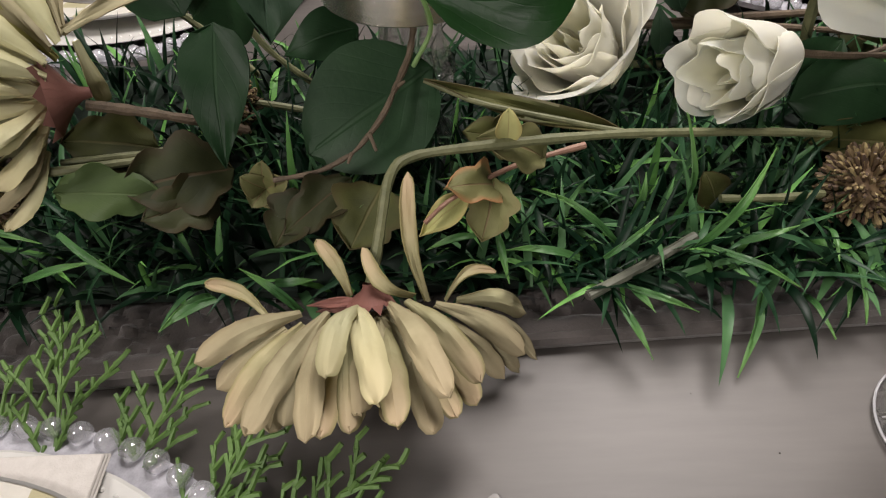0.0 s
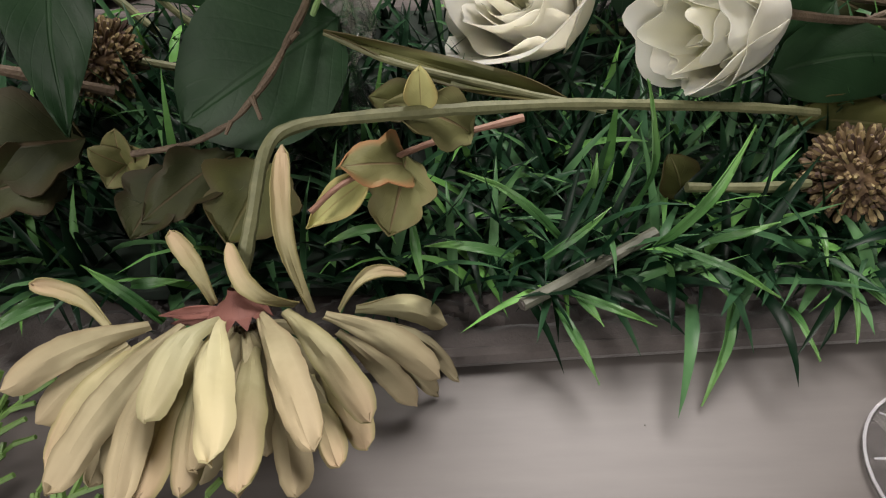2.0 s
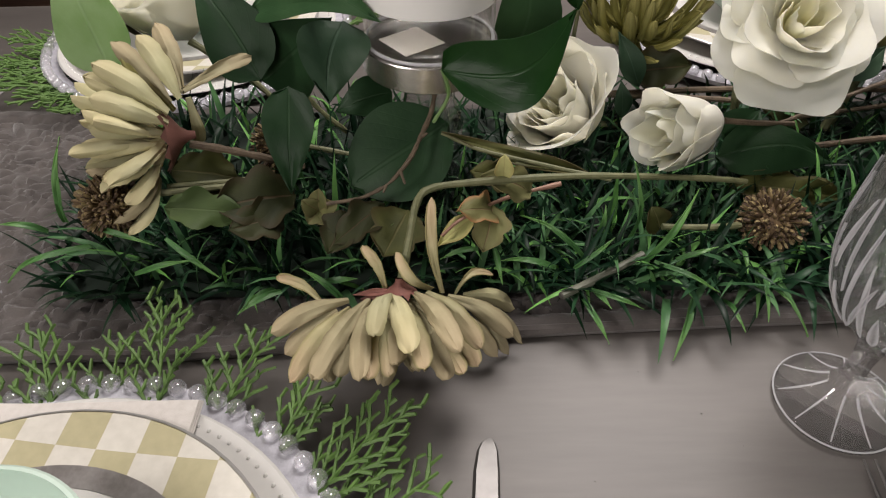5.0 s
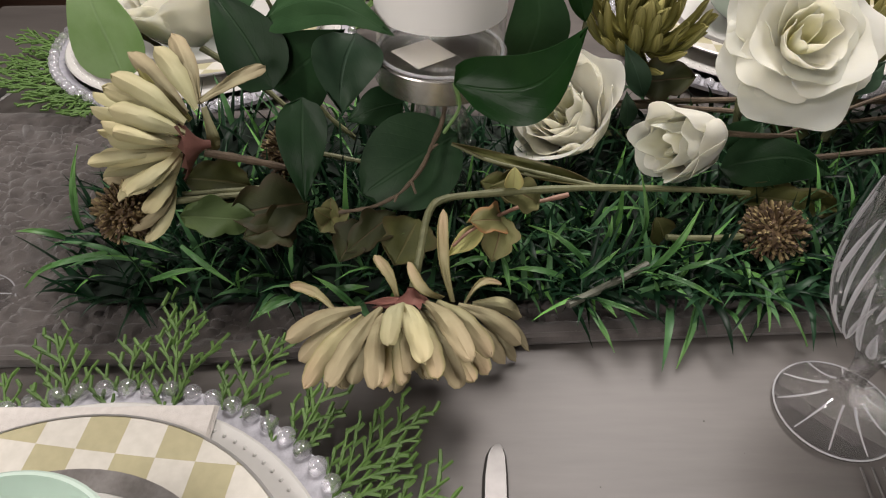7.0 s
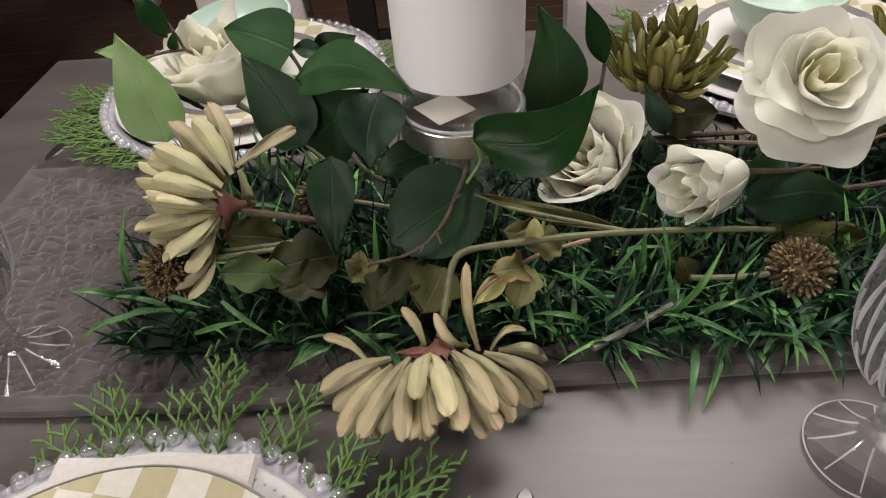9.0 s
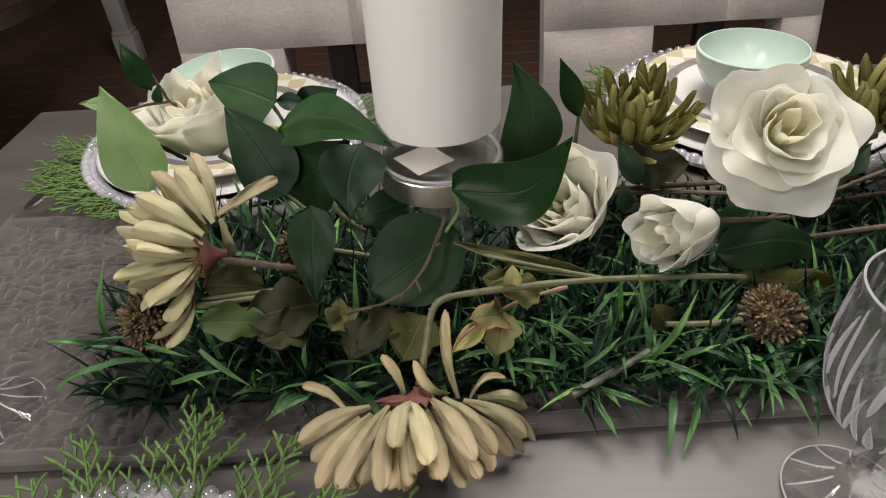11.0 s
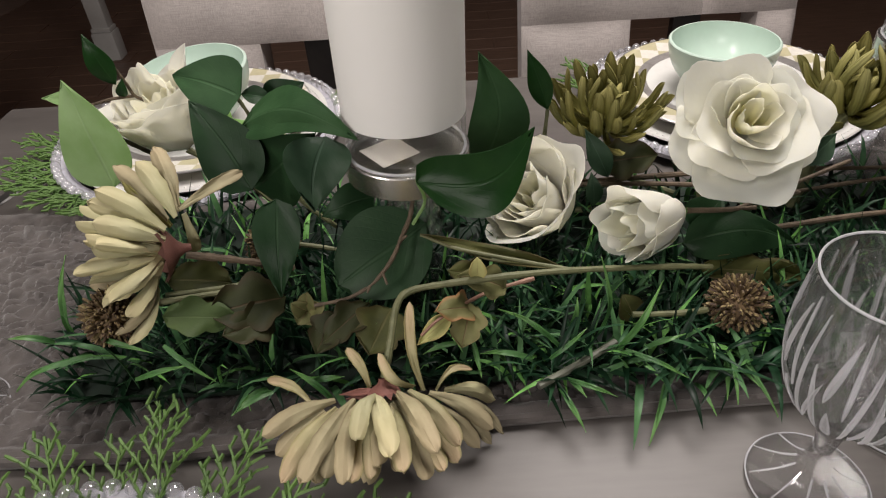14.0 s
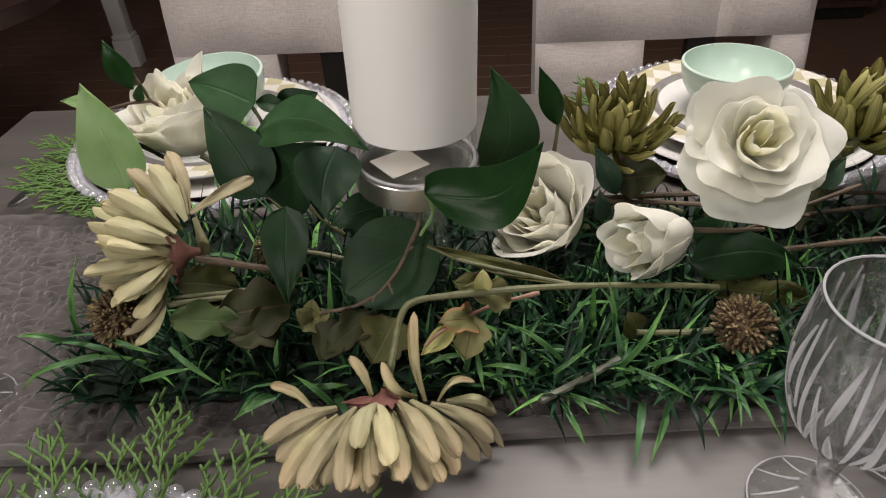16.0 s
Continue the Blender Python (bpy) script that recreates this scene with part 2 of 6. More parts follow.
M = {
    "table": mottled("brushed_grey_top", (0.074, 0.066, 0.061), (0.120, 0.108, 0.100), 9, 0.46, 0.0, 0.05, (0.35, 2.6, 1.0), 9.0, 0.3),
    "table_leg": mottled("dark_table_wood", (0.03, 0.025, 0.022), (0.06, 0.05, 0.045), 20, 0.5),
    "velvet": mottled("taupe_velvet", (0.054, 0.046, 0.043), (0.088, 0.075, 0.069), 55, 0.85, 0.0, 0.3, (1, 1, 1), 12.0, 0.25, 0.35),
    "blade": leafy("long_grass_blade", (0.028, 0.092, 0.026), (0.070, 0.175, 0.050), (0.09, 0.21, 0.06), 0.45, 0.3, None, (0.15, 0.31, 0.09), 0.4, 0.0, 0.0),
    # backing green taken nearly to black to deepen the shade under the blades
    "turf": mottled("shaded_turf_backing", (0.002, 0.007, 0.004), (0.005, 0.018, 0.008), 90, 0.8),
    "grass": grassy(),
    "leaf_dark": leafy("dark_green_leaf", (0.012, 0.036, 0.014), (0.020, 0.052, 0.021), (0.034, 0.070, 0.033), 0.45, gloss=0.2),
    "leaf_mid": leafy("green_leaf", (0.010, 0.045, 0.010), (0.018, 0.066, 0.015), (0.028, 0.085, 0.025), 0.36),
    "leaf_grey": leafy("grey_green_leaf", (0.026, 0.060, 0.034), (0.045, 0.084, 0.050), (0.07, 0.12, 0.08), 0.5),
    "leaf_sage": leafy("sage_green_leaf", (0.032, 0.088, 0.032), (0.050, 0.120, 0.047), (0.070, 0.15, 0.064), 0.6),
    "leaf_light": leafy("light_green_leaf", (0.28, 0.44, 0.18), (0.37, 0.53, 0.27), (0.45, 0.60, 0.34), 0.5, 0.35),
    "leaf_lime": leafy("fresh_green_leaf", (0.055, 0.090, 0.030), (0.085, 0.125, 0.046), (0.12, 0.16, 0.065), 0.55, 0.35),
    "leaf_olive": leafy("olive_leaf", (0.042, 0.048, 0.013), (0.090, 0.094, 0.028), (0.13, 0.115, 0.05), 0.6, 0.5, (0.060, 0.050, 0.018)),
    "leaf_brown": leafy("brown_olive_leaf", (0.018, 0.023, 0.007), (0.040, 0.045, 0.015), (0.07, 0.045, 0.025), 0.6, 0.6, (0.036, 0.028, 0.012)),
    "leaf_yellow": leafy("yellow_green_leaf", (0.10, 0.105, 0.04), (0.20, 0.195, 0.085), (0.17, 0.10, 0.06), 0.6, 0.6, (0.15, 0.135, 0.06)),
    "leaf_pale": leafy("pale_yellow_leaf", (0.34, 0.34, 0.13), (0.46, 0.45, 0.20), (0.30, 0.22, 0.10), 0.6, 0.4, (0.42, 0.36, 0.15)),
    "leaf_blush": leafy("olive_leaf_with_orange_edge", (0.11, 0.112, 0.045), (0.21, 0.20, 0.09), (0.17, 0.10, 0.06), 0.6, 0.6, (0.28, 0.145, 0.065)),
    "stem_grey": mottled("grey_green_stem", (0.085, 0.09, 0.066), (0.135, 0.14, 0.105), 120, 0.5, 0, 0.2),
    "petal_tan": leafy("tan_petal", (0.30, 0.265, 0.165), (0.50, 0.455, 0.30), (0.30, 0.25, 0.13), 0.62, 0.0, (0.31, 0.26, 0.16), (0.45, 0.375, 0.25), 0.2, 0.07, 0.0),
    "petal_buff": leafy("buff_petal", (0.34, 0.31, 0.17), (0.52, 0.48, 0.30), (0.30, 0.25, 0.13), 0.62, 0.0, (0.30, 0.27, 0.13), (0.56, 0.43, 0.29), 0.2, 0.07, 0.0),
    "petal_cream": leafy("cream_olive_petal", (0.54, 0.515, 0.30), (0.70, 0.67, 0.45), (0.36, 0.33, 0.14), 0.62, 0.0, (0.50, 0.46, 0.27), (0.62, 0.55, 0.35), 0.2, 0.07, 0.0),
    "petal_olive": leafy("olive_petal", (0.17, 0.165, 0.05), (0.29, 0.275, 0.09), (0.11, 0.10, 0.025), 0.6, 0.0, (0.16, 0.145, 0.04), (0.42, 0.385, 0.16), 0.2, 0.3, 0.0),
    "rose": leafy("white_rose_petal", (0.87, 0.865, 0.82), (0.90, 0.895, 0.86), (0.86, 0.855, 0.78), 0.55, 0.0, None, (0.89, 0.885, 0.84), 0.2, 0.05, 0.0),
    "rose_heart": leafy("cream_rose_petal", (0.86, 0.82, 0.44), (0.88, 0.85, 0.54), (0.87, 0.83, 0.48), 0.55, 0.0, None, (0.89, 0.875, 0.76), 0.2, 0.05, 0.0),
    "sepal": leafy("sepal_green", (0.16, 0.33, 0.09), (0.24, 0.42, 0.13), (0.3, 0.45, 0.2), 0.5),
    "calyx": leafy("dusty_pink_calyx", (0.15, 0.062, 0.052), (0.25, 0.115, 0.098), (0.11, 0.035, 0.03), 0.6, 0.4),
    "stem": mottled("green_stem", (0.09, 0.10, 0.045), (0.17, 0.17, 0.085), 120, 0.6, 0, 0.3, (1, 1, 1), 5),
    "twig": mottled("brown_twig", (0.075, 0.053, 0.034), (0.145, 0.105, 0.068), 150, 0.7, 0, 0.5),
    "stem_pink": mottled("pinkish_stem", (0.22, 0.11, 0.075), (0.32, 0.19, 0.13), 120, 0.6),
    "thistle": mottled("brown_thistle", (0.085, 0.048, 0.028), (0.24, 0.16, 0.075), 260, 0.7, 0, 0.2, (1, 1, 1), 2),
    "spike": spiky(),
    "cedar": mottled("cedar_green", (0.060, 0.125, 0.024), (0.120, 0.215, 0.052), 60, 0.55, 0, 0.2),
    "glass": glassy("clear_glass", 0.0, 0.05),
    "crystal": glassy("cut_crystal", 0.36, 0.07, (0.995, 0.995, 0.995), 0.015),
    "glint_edge": glassy("glint_edge", 0.1, 0.46, (1.0, 1.0, 1.0), 0.36),
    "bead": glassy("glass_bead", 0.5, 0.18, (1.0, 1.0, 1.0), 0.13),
    "bead_foil": mottled("bright_bead_foil", (0.48, 0.48, 0.53), (0.74, 0.73, 0.80), 160, 0.25, 0.3, 0.1),
    "frost": None,
    "steel": mottled("brushed_steel", (0.58, 0.56, 0.54), (0.70, 0.68, 0.66), 30, 0.27, 1.0, 0.05, (1, 1, 14), 6),
    "cutlery": mottled("polished_steel", (0.17, 0.165, 0.16), (0.24, 0.23, 0.225), 30, 0.5, 1.0, 0.02),
    "white": mottled("white_glaze", (0.60, 0.59, 0.565), (0.66, 0.65, 0.625), 30, 0.2, 0, 0.02),
    "check": checkered(),
    "silver": mottled("silver_band", (0.20, 0.185, 0.175), (0.34, 0.32, 0.31), 60, 0.35, 0.4, 0.1),
    "silver_line": mottled("silver_line", (0.36, 0.35, 0.34), (0.46, 0.45, 0.44), 90, 0.3, 0.5, 0.05),
    "mint": mottled("mint_glaze", (0.50, 0.62, 0.54), (0.54, 0.655, 0.58), 25, 0.22, 0, 0.02),
    "napkin": mottled("white_cotton", (0.57, 0.535, 0.50), (0.65, 0.615, 0.58), 240, 0.9, 0, 0.4),
    "paper": mottled("paper_tag", (0.62, 0.58, 0.52), (0.70, 0.66, 0.60), 90, 0.8),
    "linen": linen(),
    "black": mottled("black_wood", (0.008, 0.007, 0.007), (0.018, 0.016, 0.015), 30, 0.4),
    "wall": mottled("brown_wall_paint", (0.115, 0.074, 0.062), (0.145, 0.096, 0.080), 12, 0.7),
    "wall_pale": mottled("beige_wall_paint", (0.13, 0.12, 0.11), (0.16, 0.15, 0.14), 12, 0.8),
    "ceiling": mottled("white_ceiling_paint", (0.38, 0.37, 0.36), (0.43, 0.42, 0.41), 20, 0.9),
    "floor": mottled("brown_wood_floor", (0.115, 0.066, 0.046), (0.215, 0.130, 0.092), 8, 0.35, 0, 0.1, (1.0, 9.0, 1.0), 7),
    "trim": mottled("white_trim_paint", (0.55, 0.54, 0.52), (0.62, 0.61, 0.59), 20, 0.45),
    "cabinet": mottled("dark_brown_wood", (0.050, 0.028, 0.022), (0.085, 0.050, 0.040), 14, 0.4, 0, 0.1, (6, 6, 0.6)),
    "speck": mottled("crumb", (0.05, 0.045, 0.04), (0.08, 0.07, 0.06), 200, 0.8),
}


def frosted():
    m, nt, p = nodes_of("frosted_glass", 0.75)
    co = nt.nodes.new("ShaderNodeTexCoord")
    n = add(nt, "ShaderNodeTexNoise", Scale=18.0, Detail=4.0)
    nt.links.new(co.outputs["Object"], n.inputs["Vector"])
    nt.links.new(ramp_of(nt, n.outputs[0], [(0.3, (0.91, 0.90, 0.87)), (0.7, (0.94, 0.93, 0.91))]), p.inputs["Base Color"])
    seen_through(m, 0.18, (0.97, 0.94, 0.92))
    return m


M["frost"] = frosted()
softened(M["rose"])
for kind, share in (("leaf_light", 0.45), ("leaf_mid", 0.25), ("leaf_sage", 0.3), ("leaf_grey", 0.25), ("leaf_dark", 0.15), ("leaf_lime", 0.3), ("petal_tan", 0.18), ("petal_buff", 0.18), ("petal_cream", 0.2)):
    seen_through(M[kind], share)
softened(M["rose_heart"])

# ---- mesh helpers ----


def thing(name, label, category, group="", at=(0, 0, 0), kind=""):
    ob = new(name)
    ob.location = at
    return tagged(ob, label, category, group, kind)


def to_mesh(name, bm, material, smooth=True, sharp=32):
    me = bpy.data.meshes.new(name)
    bm.normal_update()
    bm.to_mesh(me)
    bm.free()
    if smooth:
        me.shade_smooth()
        if sharp:
            me.set_sharp_from_angle(angle=radians(sharp))
    me.materials.append(material)
    return me


def part(name, bm, material, parent, label="", smooth=True):
    """Links a bmesh, made in world places, as one mesh under its thing."""
    ob = new(name, to_mesh(name, bm, material, smooth))
    base = parent
    origin = Vector((0, 0, 0))
    while base is not None:
        origin += base.location
        base = base.parent
    ob.parent = parent
    ob.location = -origin
    return tagged(ob, label)


def lone(name, bm, material, label, category, group="", kind="", smooth=True):
    return tagged(new(name, to_mesh(name, bm, material, smooth)), label, category, group, kind)


def box(bm, lo, hi, bevel=0.0, seg=2):
    r = bmesh.ops.create_cube(bm, size=1.0)
    vs = r["verts"]
    for v in vs:
        v.co = Vector([lo[i] + (v.co[i] + 0.5) * (hi[i] - lo[i]) for i in range(3)])
    if bevel:
        es = list({e for v in vs for e in v.link_edges})
        bmesh.ops.bevel(bm, geom=es, offset=bevel, segments=seg, affect="EDGES", profile=0.6)
    return bm


def lathe(bm, profile, at=(0, 0, 0), seg=48, ripple=None):
    """Turns (radius, height) pairs round an upright axis."""
    rings = []
    for r, z in profile:
        if r < 1e-6:
            rings.append([bm.verts.new((at[0], at[1], at[2] + z))])
            continue
        ring = []
        for k in range(seg):
            a = 2 * math.pi * k / seg
            rr = r + (ripple(a, z, r) if ripple else 0)
            ring.append(bm.verts.new((at[0] + rr * math.cos(a), at[1] + rr * math.sin(a), at[2] + z)))
        rings.append(ring)
    for a, b in zip(rings, rings[1:]):
        for k in range(seg):
            j = (k + 1) % seg
            if len(a) == 1 and len(b) == 1:
                continue
            if len(a) == 1:
                bm.faces.new((a[0], b[j], b[k]))
            elif len(b) == 1:
                bm.faces.new((a[k], a[j], b[0]))
            else:
                bm.faces.new((a[k], a[j], b[j], b[k]))
    return bm


def smooth_line(points, steps=6):
    """A Catmull-Rom line through the points."""
    ps = [Vector(p) for p in points]
    ps = [2 * ps[0] - ps[1], *ps, 2 * ps[-1] - ps[-2]]
    out = []
    for i in range(1, len(ps) - 2):
        a, b, c, d = ps[i - 1:i + 3]
        for k in range(steps):
            t = k / steps
            out.append(0.5 * ((2 * b) + (c - a) * t + (2 * a - 5 * b + 4 * c - d) * t * t + (3 * b - a - 3 * c + d) * t ** 3))
    out.append(ps[-2])
    return out


def tube(bm, points, r0, r1=None, seg=8, steps=6, knobs=0.0, ridged=0.0):
    r1 = r0 if r1 is None else r1
    line = smooth_line(points, steps) if steps > 1 else [Vector(p) for p in points]
    up = Vector((0.3, 0.2, 0.93))
    rings = []
    for i, p in enumerate(line):
        d = (line[min(i + 1, len(line) - 1)] - line[max(i - 1, 0)]).normalized()
        x = d.cross(up)
        x = (x if x.length > 1e-3 else d.cross(Vector((1, 0, 0)))).normalized()
        y = d.cross(x)
        f = i / max(1, len(line) - 1)
        r = (r0 + (r1 - r0) * f) * (1 + knobs * noise.noise(p * 160))
        rings.append([bm.verts.new(p + (x * math.cos(2 * math.pi * k / seg) + y * math.sin(2 * math.pi * k / seg)) * r * (1 + ridged * (k % 2))) for k in range(seg)])
    for a, b in zip(rings, rings[1:]):
        for k in range(seg):
            bm.faces.new((a[k], a[(k + 1) % seg], b[(k + 1) % seg], b[k]))
    bm.faces.new(rings[0][::-1])
    bm.faces.new(rings[-1])
    return bm


PROFILES = {
    "ovate": lambda u: math.sin(math.pi * u ** 0.60) ** 0.95 if 0 < u < 1 else 0.0,
    "heart": lambda u: math.sin(math.pi * u ** 0.48) ** 0.8 if 0 < u < 1 else 0.0,
    "round": lambda u: math.sin(math.pi * u ** 0.9) ** 0.6 if 0 < u < 1 else 0.0,
    "lance": lambda u: math.sin(math.pi * u ** 0.85) ** 1.1 if 0 < u < 1 else 0.0,
    "lobed": lambda u: (math.sin(math.pi * u ** 0.8) ** 0.7 * (0.72 + 0.28 * abs(math.cos(2.6 * math.pi * u)))) if 0 < u < 1 else 0.0,
    "petal": lambda u: (0.40 + 0.60 * min(1.0, u / 0.55) ** 1.3) * (1 - max(0.0, (u - 0.74) / 0.26) ** 2.6) ** 0.5,
    "mum": lambda u: (0.28 + 0.72 * math.sin(math.pi * 0.5 * min(1.0, u / 0.62)) ** 1.4) * max(0.0, 1 - max(0.0, (u - 0.76) / 0.24) ** 2.4) ** 0.6,
    "spike": lambda u: (0.6 + 0.4 * math.sin(math.pi * u)) * (1 - u ** 3),
}


def sheet(bm, place, nu, nv, thick):
    """A thin closed skin over place(u, v), u 0..1, v -1..1, with its own UV."""
    uvl = bm.loops.layers.uv.get("UVMap") or bm.loops.layers.uv.new("UVMap")
    grid = [[place(i / nu, -1 + 2 * j / nv) for j in range(nv + 1)] for i in range(nu + 1)]

    def normal(i, j):
        a = grid[min(i + 1, nu)][j] - grid[max(i - 1, 0)][j]
        b = grid[i][min(j + 1, nv)] - grid[i][max(j - 1, 0)]
        if b.length < 1e-7:
            k = min(max(i, 1), nu - 1)
            b = grid[k][min(j + 1, nv)] - grid[k][max(j - 1, 0)]
        n = a.cross(b)
        return n.normalized() if n.length > 1e-12 else Vector((0, 0, 1))

    sides = []
    for s in (0.5, -0.5):
        sides.append([[bm.verts.new(grid[i][j] + normal(i, j) * thick * s) for j in range(nv + 1)] for i in range(nu + 1)])
    top, low = sides

    def face(vs, uvs):
        f = bm.faces.new(vs)
        for lp, uv in zip(f.loops, uvs):
            lp[uvl].uv = uv

    for i in range(nu):
        for j in range(nv):
            q = ((i, j), (i + 1, j), (i + 1, j + 1), (i, j + 1))
            uvs = [(a / nu, b / nv) for a, b in q]
            face([top[a][b] for a, b in q], uvs)
            face([low[a][b] for a, b in q][::-1], uvs[::-1])
    rim = [(i, 0) for i in range(nu)] + [(nu, j) for j in range(nv)] + [(i, nv) for i in range(nu, 0, -1)] + [(0, j) for j in range(nv, 0, -1)]
    for (a, b), (c, d) in zip(rim, rim[1:] + rim[:1]):
        face([low[a][b], low[c][d], top[c][d], top[a][b]], [(a / nu, b / nv), (c / nu, d / nv)] * 2)
    return bm


def leaf_mesh(base, tip, width, up=(0.0, -0.65, 0.76), shape="ovate", bow=0.12, fold=0.25, wave=0.03, nu=14, nv=8, thick=0.0005, seed=0, skew=0.0, ragged=0.0):
    """One leaf from base to tip. up: the way its face looks; bow: how far it arches; fold: how far its halves lift."""
    b, t = Vector(base), Vector(tip)
    d = t - b
    length = d.length
    d.normalize()
    side = d.cross(Vector(up)).normalized()
    n = side.cross(d).normalized()
    prof = PROFILES[shape]

    def place(u, v):
        h = prof(min(max(u, 0.0), 1.0)) * width * 0.5
        h *= 1 + ragged * (noise.noise(Vector((u * 9, 3.0 * (v > 0), seed))) + 0.6 * noise.noise(Vector((u * 31, 7.0 * (v > 0), seed))))
        p = b + d * (u * length) + n * (bow * length * math.sin(math.pi * u)) + side * (h * v + skew * length * math.sin(math.pi * u))
        p += n * (fold * abs(v) ** 1.4 * h)
        p += n * (wave * length * math.sin(9 * u + 3 * v + seed) * abs(v))
        return p + n * (0.02 * length * noise.noise(Vector((u * 3 + seed, v * 2, seed * 1.7))))

    return sheet(bmesh.new(), place, nu, nv, thick)


def frame_of(axis, hint=(0, 0, 1)):
    a = Vector(axis).normalized()
    x = a.cross(Vector(hint))
    x = (x if x.length > 1e-3 else a.cross(Vector((1, 0, 0)))).normalized()
    return a, x, a.cross(x)


def set_in(name, mesh, m, parent, label=""):
    """A part that shares its mesh with others, at the pose m in the world."""
    ob = new(name, mesh)
    ob.parent = parent
    ob.matrix_local = Matrix.Translation(-parent.location) @ m
    return tagged(ob, label)


# ---- the room ----
def room():
    bm = bmesh.new()
    box(bm, (-3.2, -2.6, -0.1), (3.4, 4.4, -0.004))
    floor = lone("floor", bm, M["floor"], "dark brown wood plank floor", "floor", kind="structure", smooth=False)
    # south and east walls and ceiling are unseen, toned for bounce and reflections
    for name, lo, hi, mt, words in (
        ("wall_north", (-3.2, 4.2, 0), (3.4, 4.4, 2.6), "wall", "dark brown painted wall behind the chairs"),
        ("wall_south", (-3.2, -2.6, 0), (3.4, -2.4, 2.6), "wall_pale", "unseen beige wall added to close the room"),
        ("wall_west", (-3.2, -2.4, 0), (-3.0, 4.2, 2.6), "wall", "dark brown painted wall"),
        ("wall_east", (3.2, -2.4, 0), (3.4, 4.2, 2.6), "wall_pale", "unseen beige wall added to close the room"),
    ):
        bm = bmesh.new()
        box(bm, lo, hi)
        lone(name, bm, M[mt], words, "wall", kind="structure", smooth=False)
    bm = bmesh.new()
    box(bm, (-3.2, -2.6, 2.6), (3.4, 4.4, 2.7))
    lone("ceiling", bm, M["ceiling"], "unseen white ceiling added to close the room", "ceiling", kind="structure", smooth=False)
    # planks of the floor that shows beside the chairs
    plank = bmesh.new()
    box(plank, (-0.5, -0.06, -0.004), (0.5, 0.06, 0.0), 0.002, 1)
    me = to_mesh("plank", plank, M["floor"], False)
    for row in range(16):
        for col in range(4):
            set_in("plank", me, pose(-2.6 + col * 1.004 + (row % 3) * 0.33, 2.0 + row * 0.1225, 0), floor)


def door_casing(x, y):
    """White casing post with a plinth block at its foot."""
    t = thing("trim_post", "white painted door casing with plinth block", "door trim", at=(x, y, 0), kind="structure")
    bm = bmesh.new()
    box(bm, (x - 0.038, y - 0.03, 0.13), (x + 0.038, y + 0.03, 2.5), 0.006)
    part("casing", bm, M["trim"], t)
    bm = bmesh.new()
    box(bm, (x - 0.050, y - 0.042, 0), (x + 0.050, y + 0.04, 0.13), 0.008)
    box(bm, (x - 0.045, y - 0.038, 0.13), (x + 0.045, y + 0.036, 0.150), 0.006)
    part("plinth_block", bm, M["trim"], t)


def dark_cabinet(name, label, x0, x1, y0, y1, h):
    t = thing(name, label, "cabinet", at=((x0 + x1) / 2, (y0 + y1) / 2, 0))
    bm = bmesh.new()
    box(bm, (x0, y0, 0.06), (x1, y1, h), 0.008)
    part("body", bm, M["cabinet"], t)
    bm = bmesh.new()
    box(bm, (x0 + 0.03, y0 + 0.03, 0), (x1 - 0.03, y1 - 0.03, 0.06))
    part("plinth", bm, M["black"], t)
    bm = bmesh.new()
    box(bm, (x0 + 0.03, y0 - 0.018, 0.10), (x1 - 0.03, y0, h - 0.05), 0.006)
    part("door", bm, M["cabinet"], t)
    return t


def round_side_table(x, y, r, h):
    """Dark pedestal table whose pale-rimmed round top shows at the edge of the room."""
    t = thing("side_table", "dark round side table with pale metal rim", "table", at=(x, y, 0))
    bm = bmesh.new()
    lathe(bm, [(0, h - 0.03), (r - 0.012, h - 0.03), (r - 0.012, h), (0, h)], (x, y, 0), 64)
    part("tabletop", bm, M["cabinet"], t)
    bm = bmesh.new()
    lathe(bm, [(r - 0.012, h - 0.035), (r, h - 0.035), (r, h + 0.004), (r - 0.012, h + 0.004), (r - 0.012, h - 0.035)], (x, y, 0), 64)
    part("rim", bm, M["steel"], t, "pale brushed metal rim")
    bm = bmesh.new()
    lathe(bm, [(0, 0), (r * 0.6, 0), (r * 0.6, 0.03), (0.05, 0.06), (0.05, h - 0.03), (0, h - 0.03)], (x, y, 0), 32)
    part("pedestal", bm, M["black"], t)


# ---- table and chairs ----
def dining_table():
    t = thing("dining_table", "grey brushed dining table with rounded edges", "dining table", at=(0.4, 0.38, 0))
    bm = bmesh.new()
    box(bm, (-0.555, -0.015, TABLE - 0.045), (1.60, 0.806, TABLE), 0.006, 3)
    part("tabletop", bm, M["table"], t, "grey-brown brushed tabletop with a satin sheen")
    bm = bmesh.new()
    box(bm, (-0.49, 0.05, TABLE - 0.13), (1.54, 0.74, TABLE - 0.045), 0.004)
    part("apron", bm, M["table_leg"], t)
    for lx in (-0.47, 1.46):
        for ly in (0.06, 0.65):
            bm = bmesh.new()
            box(bm, (lx, ly, 0), (lx + 0.06, ly + 0.06, TABLE - 0.13), 0.005)
            part("leg", bm, M["table_leg"], t)


